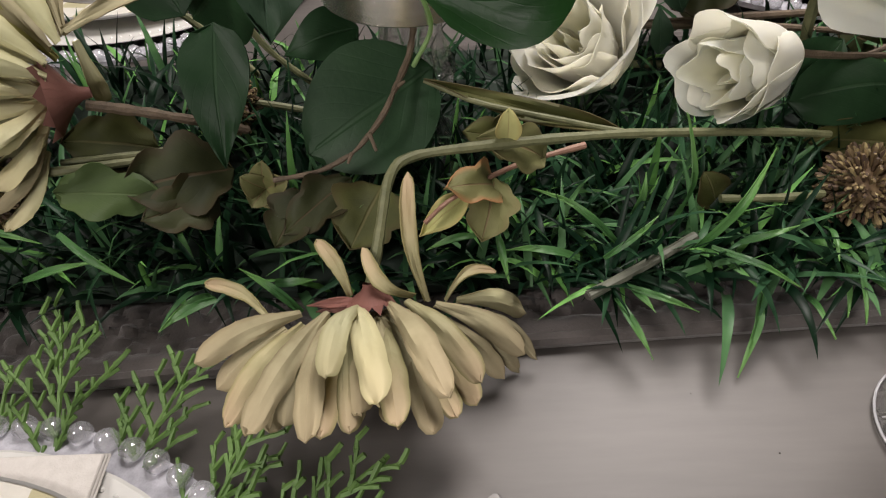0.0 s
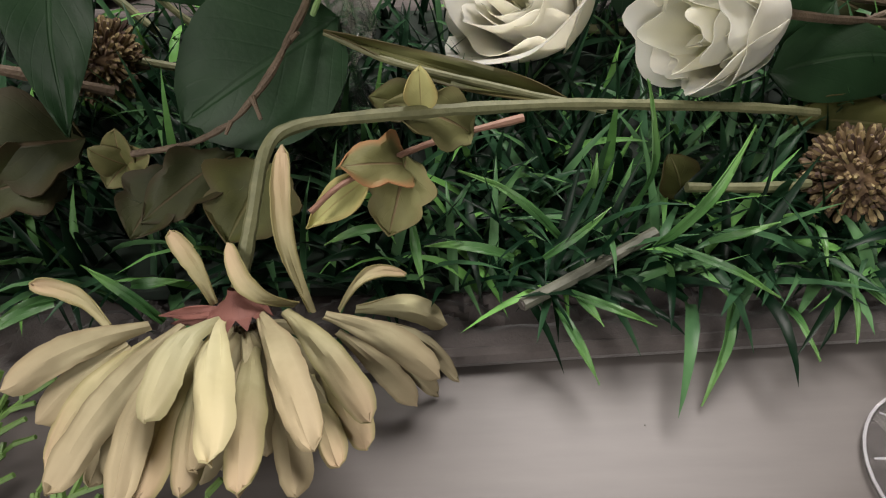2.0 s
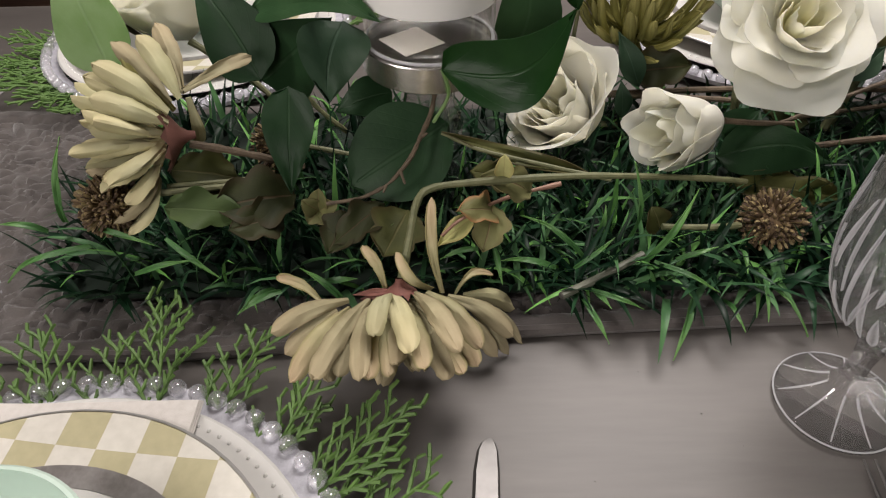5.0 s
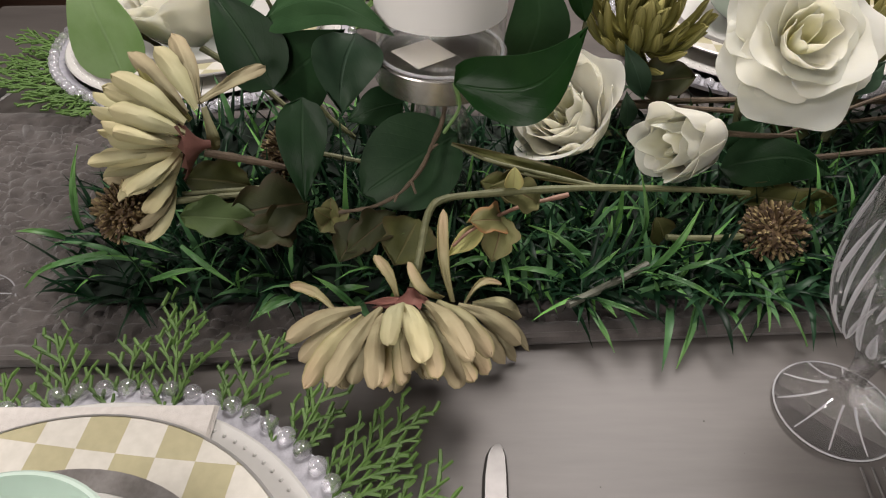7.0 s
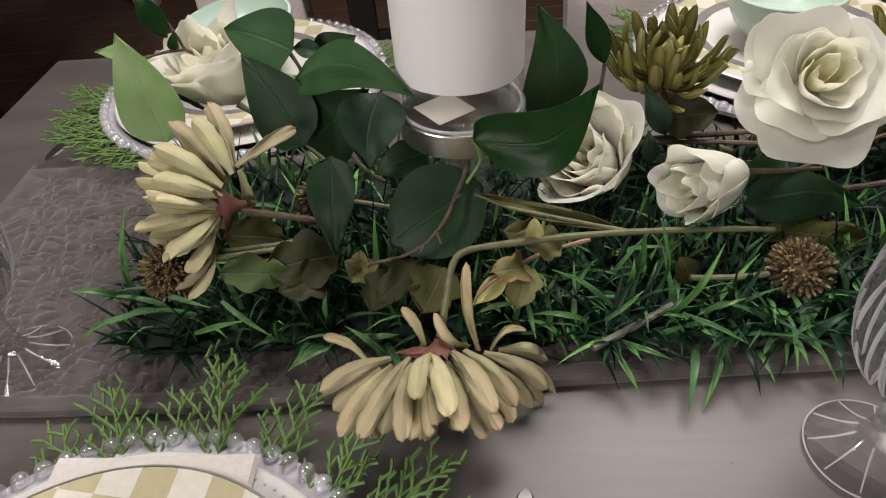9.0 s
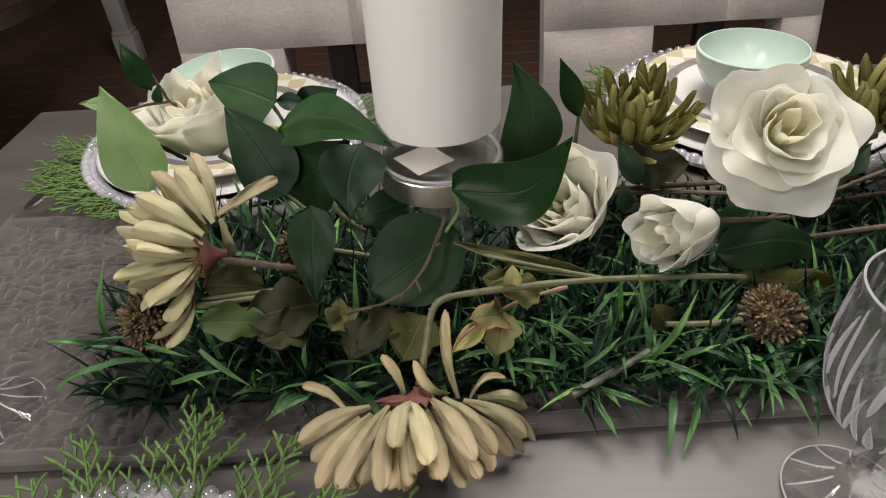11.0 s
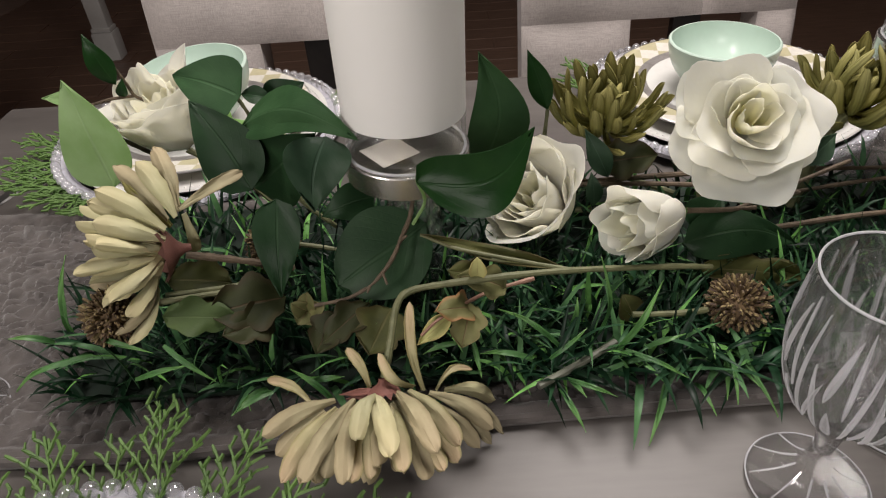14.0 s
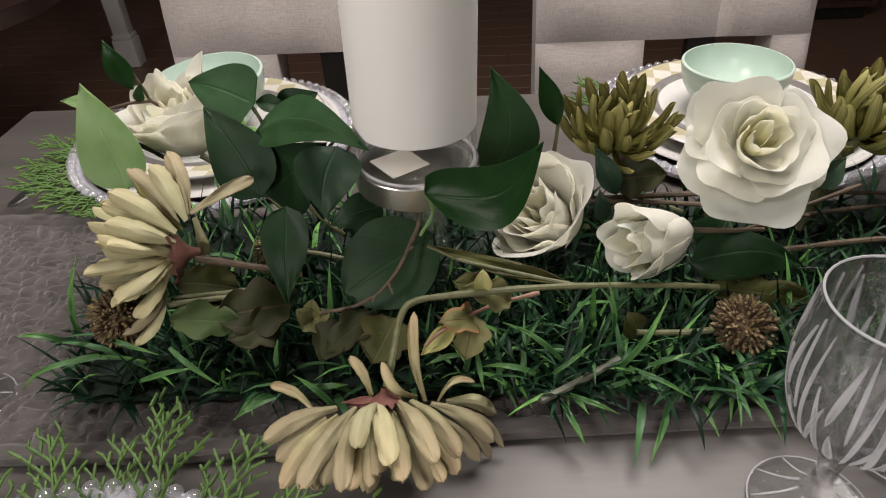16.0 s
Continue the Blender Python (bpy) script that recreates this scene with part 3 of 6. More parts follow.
def chair(x0, y):
    """Upholstered dining chair whose back has an opening above the seat. x0: the left edge of its back, seen from the table."""
    w = 0.445
    cx = x0 + w / 2
    t = thing("dining_chair", "pale grey linen upholstered dining chair with black legs", "dining chair", "chairs along the table", at=(cx, y, 0))
    lean = math.tan(radians(9))

    def back(name, a0, a1, z0, z1):
        bm = bmesh.new()
        box(bm, (a0, y, z0), (a1, y + 0.075, z1))
        bmesh.ops.subdivide_edges(bm, edges=[e for e in bm.edges if abs(e.verts[0].co.z - e.verts[1].co.z) > 0.02 or abs(e.verts[0].co.x - e.verts[1].co.x) > 0.02], cuts=9, use_grid_fill=True)
        for v in bm.verts:
            fx, fz = (v.co.x - a0) / (a1 - a0), (v.co.z - z0) / (z1 - z0)
            edge = min(1.0, min(fx * (a1 - a0), (1 - fx) * (a1 - a0), fz * (z1 - z0), (1 - fz) * (z1 - z0)) / 0.022)
            if v.co.y < y + 0.03:
                v.co.y -= 0.012 * math.sqrt(max(0.0, 1 - (1 - edge) ** 2)) - 0.012 + 0.006 * noise.noise(v.co * 12)
            v.co.y += (v.co.z - 0.5) * lean
        part(name, bm, M["linen"], t)

    back("back_panel", x0, x0 + 0.66 * w, 0.728, 1.05)
    back("back_panel", x0 + 0.66 * w, x0 + w, 0.728, 1.05)
    back("back_stile", x0, x0 + 0.40 * w, 0.47, 0.728)
    back("back_stile", x0 + 0.86 * w, x0 + w, 0.47, 0.728)
    bm = bmesh.new()
    box(bm, (x0 + 0.005, y - 0.40, 0.41), (x0 + w - 0.005, y + 0.05, 0.50), 0.03, 3)
    part("seat", bm, M["linen"], t)
    for lx in (x0 + 0.03, x0 + w - 0.07):
        for ly in (y - 0.37, y + 0.0):
            bm = bmesh.new()
            box(bm, (lx, ly, 0), (lx + 0.04, ly + 0.04, 0.42), 0.004)
            part("leg", bm, M["black"], t, "black wooden leg")
    bm = bmesh.new()
    box(bm, (x0 + 0.56 * w, y + 0.05, 0.42), (x0 + 0.66 * w, y + 0.075, 0.735), 0.004)
    box(bm, (x0 + 0.42 * w, y + 0.055, 0.60), (x0 + 0.85 * w, y + 0.073, 0.65), 0.004)
    part("back_frame", bm, M["black"], t, "black wooden frame seen through the opening")


# ---- runner and grass ----
def runner_front(x):
    """The near hem's y along the runner."""
    return 0.232 + 0.058 * max(0.0, x + 0.15) + 0.0018 * math.sin(11 * x + 1.0)


def runner():
    t = thing("table_runner", "quilted taupe velvet table runner laid along the table", "table runner", at=(0.2, 0.385, TABLE))
    bm = bmesh.new()
    nx, ny = 660, 160
    x0, x1, y1 = -0.447, 0.95, 0.533
    rows = []
    for i in range(nx + 1):
        x = x0 + (x1 - x0) * i / nx
        col = []
        y0 = runner_front(x)
        for j in range(ny + 1):
            y = y0 + (y1 - y0) * j / ny + 0.004 * math.sin(7 * x) * j / ny
            w1 = noise.noise(Vector((x * 38, y * 38, 3)))
            w2 = noise.noise(Vector((x * 38, y * 38, 9)))
            d, _ = noise.voronoi(Vector((x * 78 + 0.9 * w1, y * 98 + 0.9 * w2, 0.5)))
            puff = min(1.0, max(0.0, d[1] - d[0]) * 1.9)
            inset = min(y - y0, y1 - y, x - x0)
            hem = min(1.0, max(0.0, (inset - 0.012) / 0.006))
            z = 0.0035 + hem * (0.0036 * puff * puff * (3 - 2 * puff)) + 0.0012 * noise.noise(Vector((x * 60, y * 60, 0)))
            z += 0.0055 * (1 - hem)
            roll = max(0.0, 1 - inset / 0.005)
            z -= 0.006 * roll ** 2
            # the hem lifts off the table here and there
            z += 0.004 * max(0.0, noise.noise(Vector((x * 7 + 2, 0.3, 0)))) * max(0.0, 1 - (y - y0) / 0.05)
            col.append(bm.verts.new((x, y, TABLE + max(0.0012, z))))
        rows.append(col)
    for a, b in zip(rows, rows[1:]):
        for j in range(ny):
            bm.faces.new((a[j], b[j], b[j + 1], a[j + 1]))
    part("quilted_top", bm, M["velvet"], t)
    bm = bmesh.new()
    rim = []
    for i in range(121):
        x = x0 + (x1 - x0) * i / 120
        y = runner_front(x)
        rim.append(Vector((x, y + 0.0035, TABLE + 0.0052 + 0.004 * max(0.0, noise.noise(Vector((x * 7 + 2, 0.3, 0)))))))
    tube(bm, rim, 0.0042, 0.0042, 8, 1)
    tube(bm, [(x0 + 0.003, 0.24 + 0.297 * k / 20, TABLE + 0.005) for k in range(21)], 0.004, 0.004, 8, 1)
    part("hem", bm, M["velvet"], t, "stitched velvet hem")


GX0, GX1, GY0, GY1 = -0.238, 0.93, 0.272, 0.50


def blade(verts, faces, foot, direction, length, width, droop, twist=0.0, segs=5):
    """Adds one tapering, bending blade of grass to the lists."""
    d = Vector(direction).normalized()
    side = Vector((-d.y, d.x, 0))
    side = (side if side.length > 1e-3 else Vector((1, 0, 0))).normalized()
    side = (side + Vector((0, 0, twist))).normalized()
    p = Vector(foot)
    start = len(verts)
    for k in range(segs + 1):
        f = k / segs
        w = width * (0.75 + 0.5 * f if f < 0.35 else 0.925 * (1 - (f - 0.35) / 0.65) ** 0.8) * 0.5
        crease = side.cross(d) * w * 0.35
        verts.extend((p - side * w, p + crease, p + side * w))
        if k:
            a = start + 3 * (k - 1)
            faces.extend(((a, a + 1, a + 4, a + 3), (a + 1, a + 2, a + 5, a + 4)))
        p = p + d * (length / segs)
        d = (d + Vector((0, 0, -droop / segs))).normalized()


def grass_mat():
    t = thing("artificial_grass_mat", "dark green artificial grass mat on the runner", "grass mat", at=(0.3, 0.385, TABLE + 0.01))
    bm = bmesh.new()
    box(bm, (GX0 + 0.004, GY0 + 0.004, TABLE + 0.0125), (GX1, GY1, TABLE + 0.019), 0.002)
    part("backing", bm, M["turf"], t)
    rnd = random.Random(5)
    verts, faces = [], []
    z0 = TABLE + 0.017
    gap = 0.0125
    x = GX0 + 0.006
    while x < 0.62:
        y = GY0 + 0.006
        while y < GY1:
            fx, fy = x + rnd.uniform(-0.4, 0.4) * gap, y + rnd.uniform(-0.4, 0.4) * gap
            near = 1.0 if fy < 0.40 else 0.6
            for _ in range(int(rnd.choice((2, 3, 3, 4)) * near)):
                a = rnd.uniform(0, 2 * math.pi)
                lean = rnd.uniform(0.15, 1.15)
                out = 0.0
                if fy < GY0 + 0.03:
                    out = -0.25
                if fx < GX0 + 0.03:
                    a = rnd.uniform(math.pi * 0.6, math.pi * 1.4)
                d = (math.cos(a) * lean, math.sin(a) * lean + out, 1.0)
                blade(verts, faces, (fx, fy, z0), d, rnd.uniform(0.030, 0.066), rnd.choice((0.0030, 0.0040, 0.0050, 0.0062)), rnd.uniform(0.3, 2.2), rnd.uniform(-0.6, 0.6))
            y += gap
        x += gap
    # broad bright tufts by the thistle
    for _ in range(170):
        fx, fy = rnd.uniform(0.03, 0.30), rnd.uniform(0.262, 0.325)
        a = rnd.uniform(0, 2 * math.pi)
        blade(verts, faces, (fx, fy, z0 + 0.004), (math.cos(a), math.sin(a) - 0.35, rnd.uniform(0.5, 1.3)), rnd.uniform(0.035, 0.062), rnd.uniform(0.0042, 0.0064), rnd.uniform(0.5, 2.2), rnd.uniform(-0.4, 0.4), 6)
    # long blades that hang over the hem or stand out of the mat
    for foot, tip, w in (
        ((0.1780, 0.2620, 0.7700), (0.160, 0.2265, 0.7535), 0.0062), ((0.1070, 0.2580, 0.7760), (0.1195, 0.229, 0.767), 0.0056),
        ((0.1120, 0.2620, 0.7800), (0.1420, 0.2460, 0.7790), 0.0048), ((0.1980, 0.2640, 0.7670), (0.2030, 0.2360, 0.7680), 0.0046),
        ((0.2220, 0.2780, 0.7810), (0.2180, 0.2420, 0.7700), 0.0046), ((0.2260, 0.2700, 0.7730), (0.2330, 0.2500, 0.7770), 0.0044),
        ((0.1400, 0.3000, 0.7820), (0.1380, 0.3060, 0.8450), 0.0052), ((0.0900, 0.2700, 0.7920), (0.0560, 0.2760, 0.7930), 0.0055),
        ((0.0420, 0.2800, 0.8000), (0.0180, 0.2760, 0.7950), 0.0050), ((0.0520, 0.2780, 0.8020), (0.0560, 0.2560, 0.7920), 0.0050),
        ((0.1460, 0.2760, 0.7890), (0.1750, 0.2920, 0.8350), 0.0060), ((0.1190, 0.2950, 0.7950), (0.1230, 0.3000, 0.8170), 0.0055),
        ((0.1660, 0.2760, 0.7920), (0.1900, 0.2760, 0.8020), 0.0045), ((0.1150, 0.2600, 0.7790), (0.1220, 0.2460, 0.7800), 0.0050),
        ((0.1510, 0.2720, 0.7940), (0.1870, 0.2520, 0.7870), 0.0048), ((0.1100, 0.2850, 0.7860), (0.0700, 0.3000, 0.8100), 0.0050),
        ((0.1020, 0.2720, 0.7890), (0.1280, 0.2850, 0.8030), 0.0042), ((-0.0860, 0.2640, 0.7820), (-0.1020, 0.2460, 0.7860), 0.0060),
        ((-0.0400, 0.2500, 0.7840), (-0.0670, 0.2620, 0.8030), 0.0058), ((0.2090, 0.2850, 0.7910), (0.2060, 0.2620, 0.7920), 0.0048),
        ((-0.0790, 0.2540, 0.7910), (-0.1040, 0.2400, 0.7860), 0.0060), ((-0.0530, 0.2620, 0.7910), (-0.0330, 0.2620, 0.7930), 0.0060),
        ((-0.1470, 0.2720, 0.8200), (-0.1150, 0.2580, 0.7990), 0.0050), ((-0.1870, 0.2750, 0.8270), (-0.1520, 0.2660, 0.8200), 0.0050),
        ((-0.1690, 0.2620, 0.8000), (-0.1300, 0.2660, 0.8080), 0.0055), ((-0.1930, 0.2700, 0.8160), (-0.2510, 0.2620, 0.7940), 0.0055),
        ((-0.2220, 0.2800, 0.8200), (-0.2430, 0.2720, 0.8330), 0.0060), ((-0.2190, 0.2950, 0.8150), (-0.2040, 0.3050, 0.8720), 0.0070),
        ((0.2290, 0.2850, 0.7750), (0.2470, 0.2420, 0.7550), 0.0050), ((0.2220, 0.2820, 0.7730), (0.2150, 0.2500, 0.7650), 0.0052),
    ):
        f, e = Vector(foot), Vector(tip)
        part("grass_blade", leaf_mesh(f, e, w * 0.78, (0.1, -0.5, 0.85), "spike", 0.16, 0.35, 0.02, 10, 4, 0.0004, f.x * 40, 0.03), M["blade"], t)
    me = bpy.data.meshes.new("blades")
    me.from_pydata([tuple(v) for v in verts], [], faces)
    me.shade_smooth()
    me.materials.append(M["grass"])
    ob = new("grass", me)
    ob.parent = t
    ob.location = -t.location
    tagged(ob, "green plastic grass blades, many near black for painted shade", kind="stuff")


# ---- place settings ----
def place_setting(cx, cy, group):
    """Charger with glass beads, white plate, checkered plate; each a thing of its own."""
    n, r = 75, 0.162
    ch = thing("charger_plate", "clear glass charger plate with beaded edge", "charger plate", group, at=(cx, cy, TABLE))
    bm = bmesh.new()
    lathe(bm, [(0, 0.002), (0.10, 0.002), (0.156, 0.007), (0.156, 0.0115), (0.10, 0.0065), (0, 0.0065)], (cx, cy, TABLE), 72)
    part("dish", bm, M["glass"], ch)
    bm = bmesh.new()
    lathe(bm, [(r - 0.013, 0.0085), (r + 0.003, 0.0085), (r + 0.003, 0.0125), (r - 0.013, 0.0125), (r - 0.013, 0.0085)], (cx, cy, TABLE), 72)
    part("bead_band", bm, M["bead_foil"], ch, "bright foil band under the beads")
    bm = bmesh.new()
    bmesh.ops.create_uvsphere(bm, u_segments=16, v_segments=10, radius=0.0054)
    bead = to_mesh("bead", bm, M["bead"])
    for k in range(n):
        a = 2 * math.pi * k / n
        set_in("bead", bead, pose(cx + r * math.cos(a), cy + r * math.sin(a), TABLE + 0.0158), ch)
    # white plate with a dotted rim
    z = TABLE + 0.0067
    wp = thing("dinner_plate", "white porcelain plate with dotted rim", "plate", group, at=(cx, cy, z))
    bm = bmesh.new()
    lathe(bm, [(0, 0), (0.085, 0), (0.10, 0.004), (0.148, 0.011), (0.1495, 0.0125), (0.148, 0.0138), (0.10, 0.0068), (0.085, 0.004), (0, 0.004)], (cx, cy, z), 72)
    part("dish", bm, M["white"], wp)
    bm = bmesh.new()
    for k in range(120):
        a = 2 * math.pi * k / 120
        bmesh.ops.create_icosphere(bm, subdivisions=1, radius=0.0014, matrix=pose(cx + 0.1425 * math.cos(a), cy + 0.1425 * math.sin(a), z + 0.0128))
    part("rim_dots", bm, M["white"], wp)
    return z + 0.0138


def napkin(lo, hi, z, turn):
    cx, cy = (lo[0] + hi[0]) / 2, (lo[1] + hi[1]) / 2
    bm = bmesh.new()
    for k in range(3):
        box(bm, (lo[0] - cx, lo[1] - cy + 0.0008 * k, 0.0014 * k), (hi[0] - cx - 0.0006 * k, hi[1] - cy - 0.0007 * k, 0.0014 * k + 0.0013), 0.0005, 1)
    bmesh.ops.subdivide_edges(bm, edges=[e for e in bm.edges if e.calc_length() > 0.02], cuts=8, use_grid_fill=True)
    for v in bm.verts:
        v.co.z += 0.0016 * noise.noise(Vector((v.co.x * 22, v.co.y * 22, 1.0)))
    ob = lone("napkin", bm, M["napkin"], "folded white cotton napkin under the checkered plate", "napkin")
    ob.matrix_world = pose(cx, cy, z, 0, 0, turn)


def checkered_plate(cx, cy, z, group):
    t = thing("checkered_plate", "beige and white checkered plate with silver band", "plate", group, at=(cx, cy, z))
    bm = bmesh.new()
    lathe(bm, [(0.102, 0.0058), (0.131, 0.0095), (0.1325, 0.0108), (0.131, 0.0120), (0.102, 0.0085), (0.102, 0.0058)], (0, 0, 0), 72)
    me = to_mesh("rim", bm, M["check"])
    set_in("rim", me, pose(cx, cy, z), t, "checkered beige and white rim")
    bm = bmesh.new()
    lathe(bm, [(0.1322, 0.0096), (0.1332, 0.0104), (0.1331, 0.0116), (0.1316, 0.0123), (0.1322, 0.0096)], (cx, cy, z), 72)
    part("edge_line", bm, M["silver_line"], t, "thin silver edge")
    bm = bmesh.new()
    lathe(bm, [(0.091, 0.0036), (0.102, 0.0056), (0.102, 0.0091), (0.091, 0.0072), (0.091, 0.0036)], (cx, cy, z), 72)
    part("band", bm, M["silver"], t, "grey silver band")
    bm = bmesh.new()
    lathe(bm, [(0, 0), (0.07, 0), (0.091, 0.0034), (0.091, 0.0068), (0.07, 0.0035), (0, 0.0035)], (cx, cy, z), 64)
    part("well", bm, M["white"], t, "white well")


def mint_bowl(cx, cy, z, tilt=(0, 0), size=1.0):
    bm = bmesh.new()
    R, h = 0.0590 * size, 0.056 * size
    prof = [(0, 0), (0.024, 0), (0.026, 0.003)]
    prof += [(0.026 + (R - 0.026) * math.sin(math.pi / 2 * f) ** 0.9, 0.003 + (h - 0.003) * f ** 1.25) for f in (0.1, 0.2, 0.32, 0.45, 0.6, 0.75, 0.9, 1.0)]
    inner = [(max(r - 0.0028, 0.0), zz + 0.0012) for r, zz in prof[:2:-1]] + [(0.02, 0.0075), (0, 0.006)]
    lathe(bm, prof + [(R - 0.0012, h + 0.0011)] + inner, (0, 0, 0), 64)
    ob = lone("bowl", bm, M["mint"], "pale mint green glazed bowl on a checkered plate", "bowl", "mint bowls")
    ob.matrix_world = pose(cx, cy, z, tilt[0], tilt[1], 0)


def goblet(cx, cy, spin=0.0):
    """Cut crystal goblet: facetted foot, stem, bowl with leaf cuts."""
    z = TABLE + 0.0008

    def facet(a, n):
        w = 2 * math.pi / n
        return math.cos(w / 2) / math.cos((a + spin) % w - w / 2) - 1

    def cuts(a, zz, r):
        if zz < 0.0045:
            return 0.0
        if zz < 0.028:
            return r * facet(a, 10)
        if zz < 0.0665:
            return r * facet(a, 6)
        if zz > 0.154:
            return 0.0
        f = (zz - 0.066) / 0.088
        leaf = max(0.0, 1 - abs(((a + spin) * 6 / math.pi + 1.6 * f) % 2 - 1) * 2.4) + max(0.0, 1 - abs(((a + spin) * 5 / math.pi - 2.2 * f + 0.4) % 2 - 1) * 3.2)
        return -0.0034 * min(1.0, leaf) * math.sin(math.pi * min(1.0, f * 1.05)) ** 0.5

    outer = [(0, 0), (0.0325, 0), (0.0345, 0.0012), (0.0345, 0.0030), (0.0325, 0.0048), (0.022, 0.0095), (0.013, 0.0155), (0.0085, 0.022), (0.0068, 0.030), (0.0062, 0.040), (0.0075, 0.050), (0.0085, 0.056), (0.0110, 0.062), (0.0165, 0.067)]
    bowl = [(r * 0.87, 0.062 + (h - 0.062) * 0.9) for r, h in ((0.027, 0.074), (0.033, 0.082), (0.0378, 0.092), (0.0412, 0.103), (0.0434, 0.115), (0.0444, 0.126), (0.0443, 0.137), (0.0435, 0.148), (0.0425, 0.158), (0.0416, 0.167), (0.0412, 0.173))]
    fine = []
    for (r0, z0), (r1, z1) in zip(bowl, bowl[1:]):
        fine += [(r0 + (r1 - r0) * k / 3, z0 + (z1 - z0) * k / 3) for k in range(3)]
    fine.append(bowl[-1])
    t = thing("crystal_goblet", "clear cut crystal goblet standing on the table", "wine glass", "crystal goblets", at=(cx, cy, z))
    inner = [(r * 0.87, 0.062 + (h - 0.062) * 0.9) for r, h in ((0.0397, 0.173), (0.0406, 0.155), (0.0414, 0.137), (0.0410, 0.120), (0.0384, 0.105), (0.0335, 0.091), (0.025, 0.079), (0.012, 0.0725), (0, 0.0715))]
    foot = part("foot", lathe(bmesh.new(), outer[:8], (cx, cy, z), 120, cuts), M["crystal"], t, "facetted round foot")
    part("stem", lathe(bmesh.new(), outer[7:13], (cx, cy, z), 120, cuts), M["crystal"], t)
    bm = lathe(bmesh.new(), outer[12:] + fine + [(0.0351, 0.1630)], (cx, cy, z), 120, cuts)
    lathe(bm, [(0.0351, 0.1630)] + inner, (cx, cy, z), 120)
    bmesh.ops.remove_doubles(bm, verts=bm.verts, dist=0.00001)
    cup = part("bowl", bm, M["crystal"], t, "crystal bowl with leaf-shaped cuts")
    # cut edges with lamp glints painted white: leaf outlines round bowl, spokes on foot

    def skin(f, a):
        k = f * (len(bowl) - 1)
        i = min(int(k), len(bowl) - 2)
        r = bowl[i][0] + (bowl[i + 1][0] - bowl[i][0]) * (k - i) - 0.0002
        h = bowl[i][1] + (bowl[i + 1][1] - bowl[i][1]) * (k - i)
        return (cx + r * math.cos(a), cy + r * math.sin(a), z + h)

    def cut(f0, f1, a0, a1, wide):
        def place(u, v):
            w = wide * 0.60 * math.sin(math.pi * u ** 0.7) ** 0.8 if 0 < u < 1 else 0.0
            p = Vector(skin(f0 + (f1 - f0) * u, a0 + (a1 - a0) * u + v * w / 0.036))
            out = Vector((p.x - cx, p.y - cy, 0)).normalized()
            return p + out * (0.0006 - 0.0012 * (1 - abs(v)))
        part("leaf_cut", sheet(bmesh.new(), place, 10, 4, 0.0004), M["glint_edge"], cup)

    for k in range(8):
        a0 = spin + 2 * math.pi * k / 8
        cut(0.02, 0.86, a0, a0 + 0.10, 0.0020)
        cut(0.04, 0.56, a0 + 0.36, a0 + 0.20, 0.0030)
        cut(0.36, 0.82, a0 + 0.42, a0 + 0.56, 0.0030)
        cut(0.00, 0.30, a0 + 0.58, a0 + 0.50, 0.0050)
        cut(0.30, 0.90, a0 + 0.70, a0 + 0.64, 0.0018)
        cut(0.10, 0.46, a0 + 0.12, a0 + 0.34, 0.0024)
    for k in range(10):
        a0 = 2 * math.pi * k / 10 - spin
        part("foot_facet", tube(bmesh.new(), [(cx + q * math.cos(a0), cy + q * math.sin(a0), z + hh) for q, hh in ((0.010, 0.0190), (0.016, 0.0137), (0.024, 0.0088), (0.0325, 0.0050))], 0.0007, 0.0004, 5, 3, 0.5), M["glint_edge"], foot)
    bm = bmesh.new()
    tube(bm, [(cx + 0.0342 * math.cos(2 * math.pi * q / 40), cy + 0.0342 * math.sin(2 * math.pi * q / 40), z + 0.0030) for q in range(41)], 0.0006, 0.0006, 5, 1)
    part("foot_edge", bm, M["glint_edge"], foot)
    bm = bmesh.new()
    tube(bm, [(cx + 0.0351 * math.cos(2 * math.pi * q / 48), cy + 0.0351 * math.sin(2 * math.pi * q / 48), z + 0.1628) for q in range(49)], 0.0007, 0.0007, 6, 1)
    part("rim", bm, M["glint_edge"], cup, "polished rim whitened for its glint")


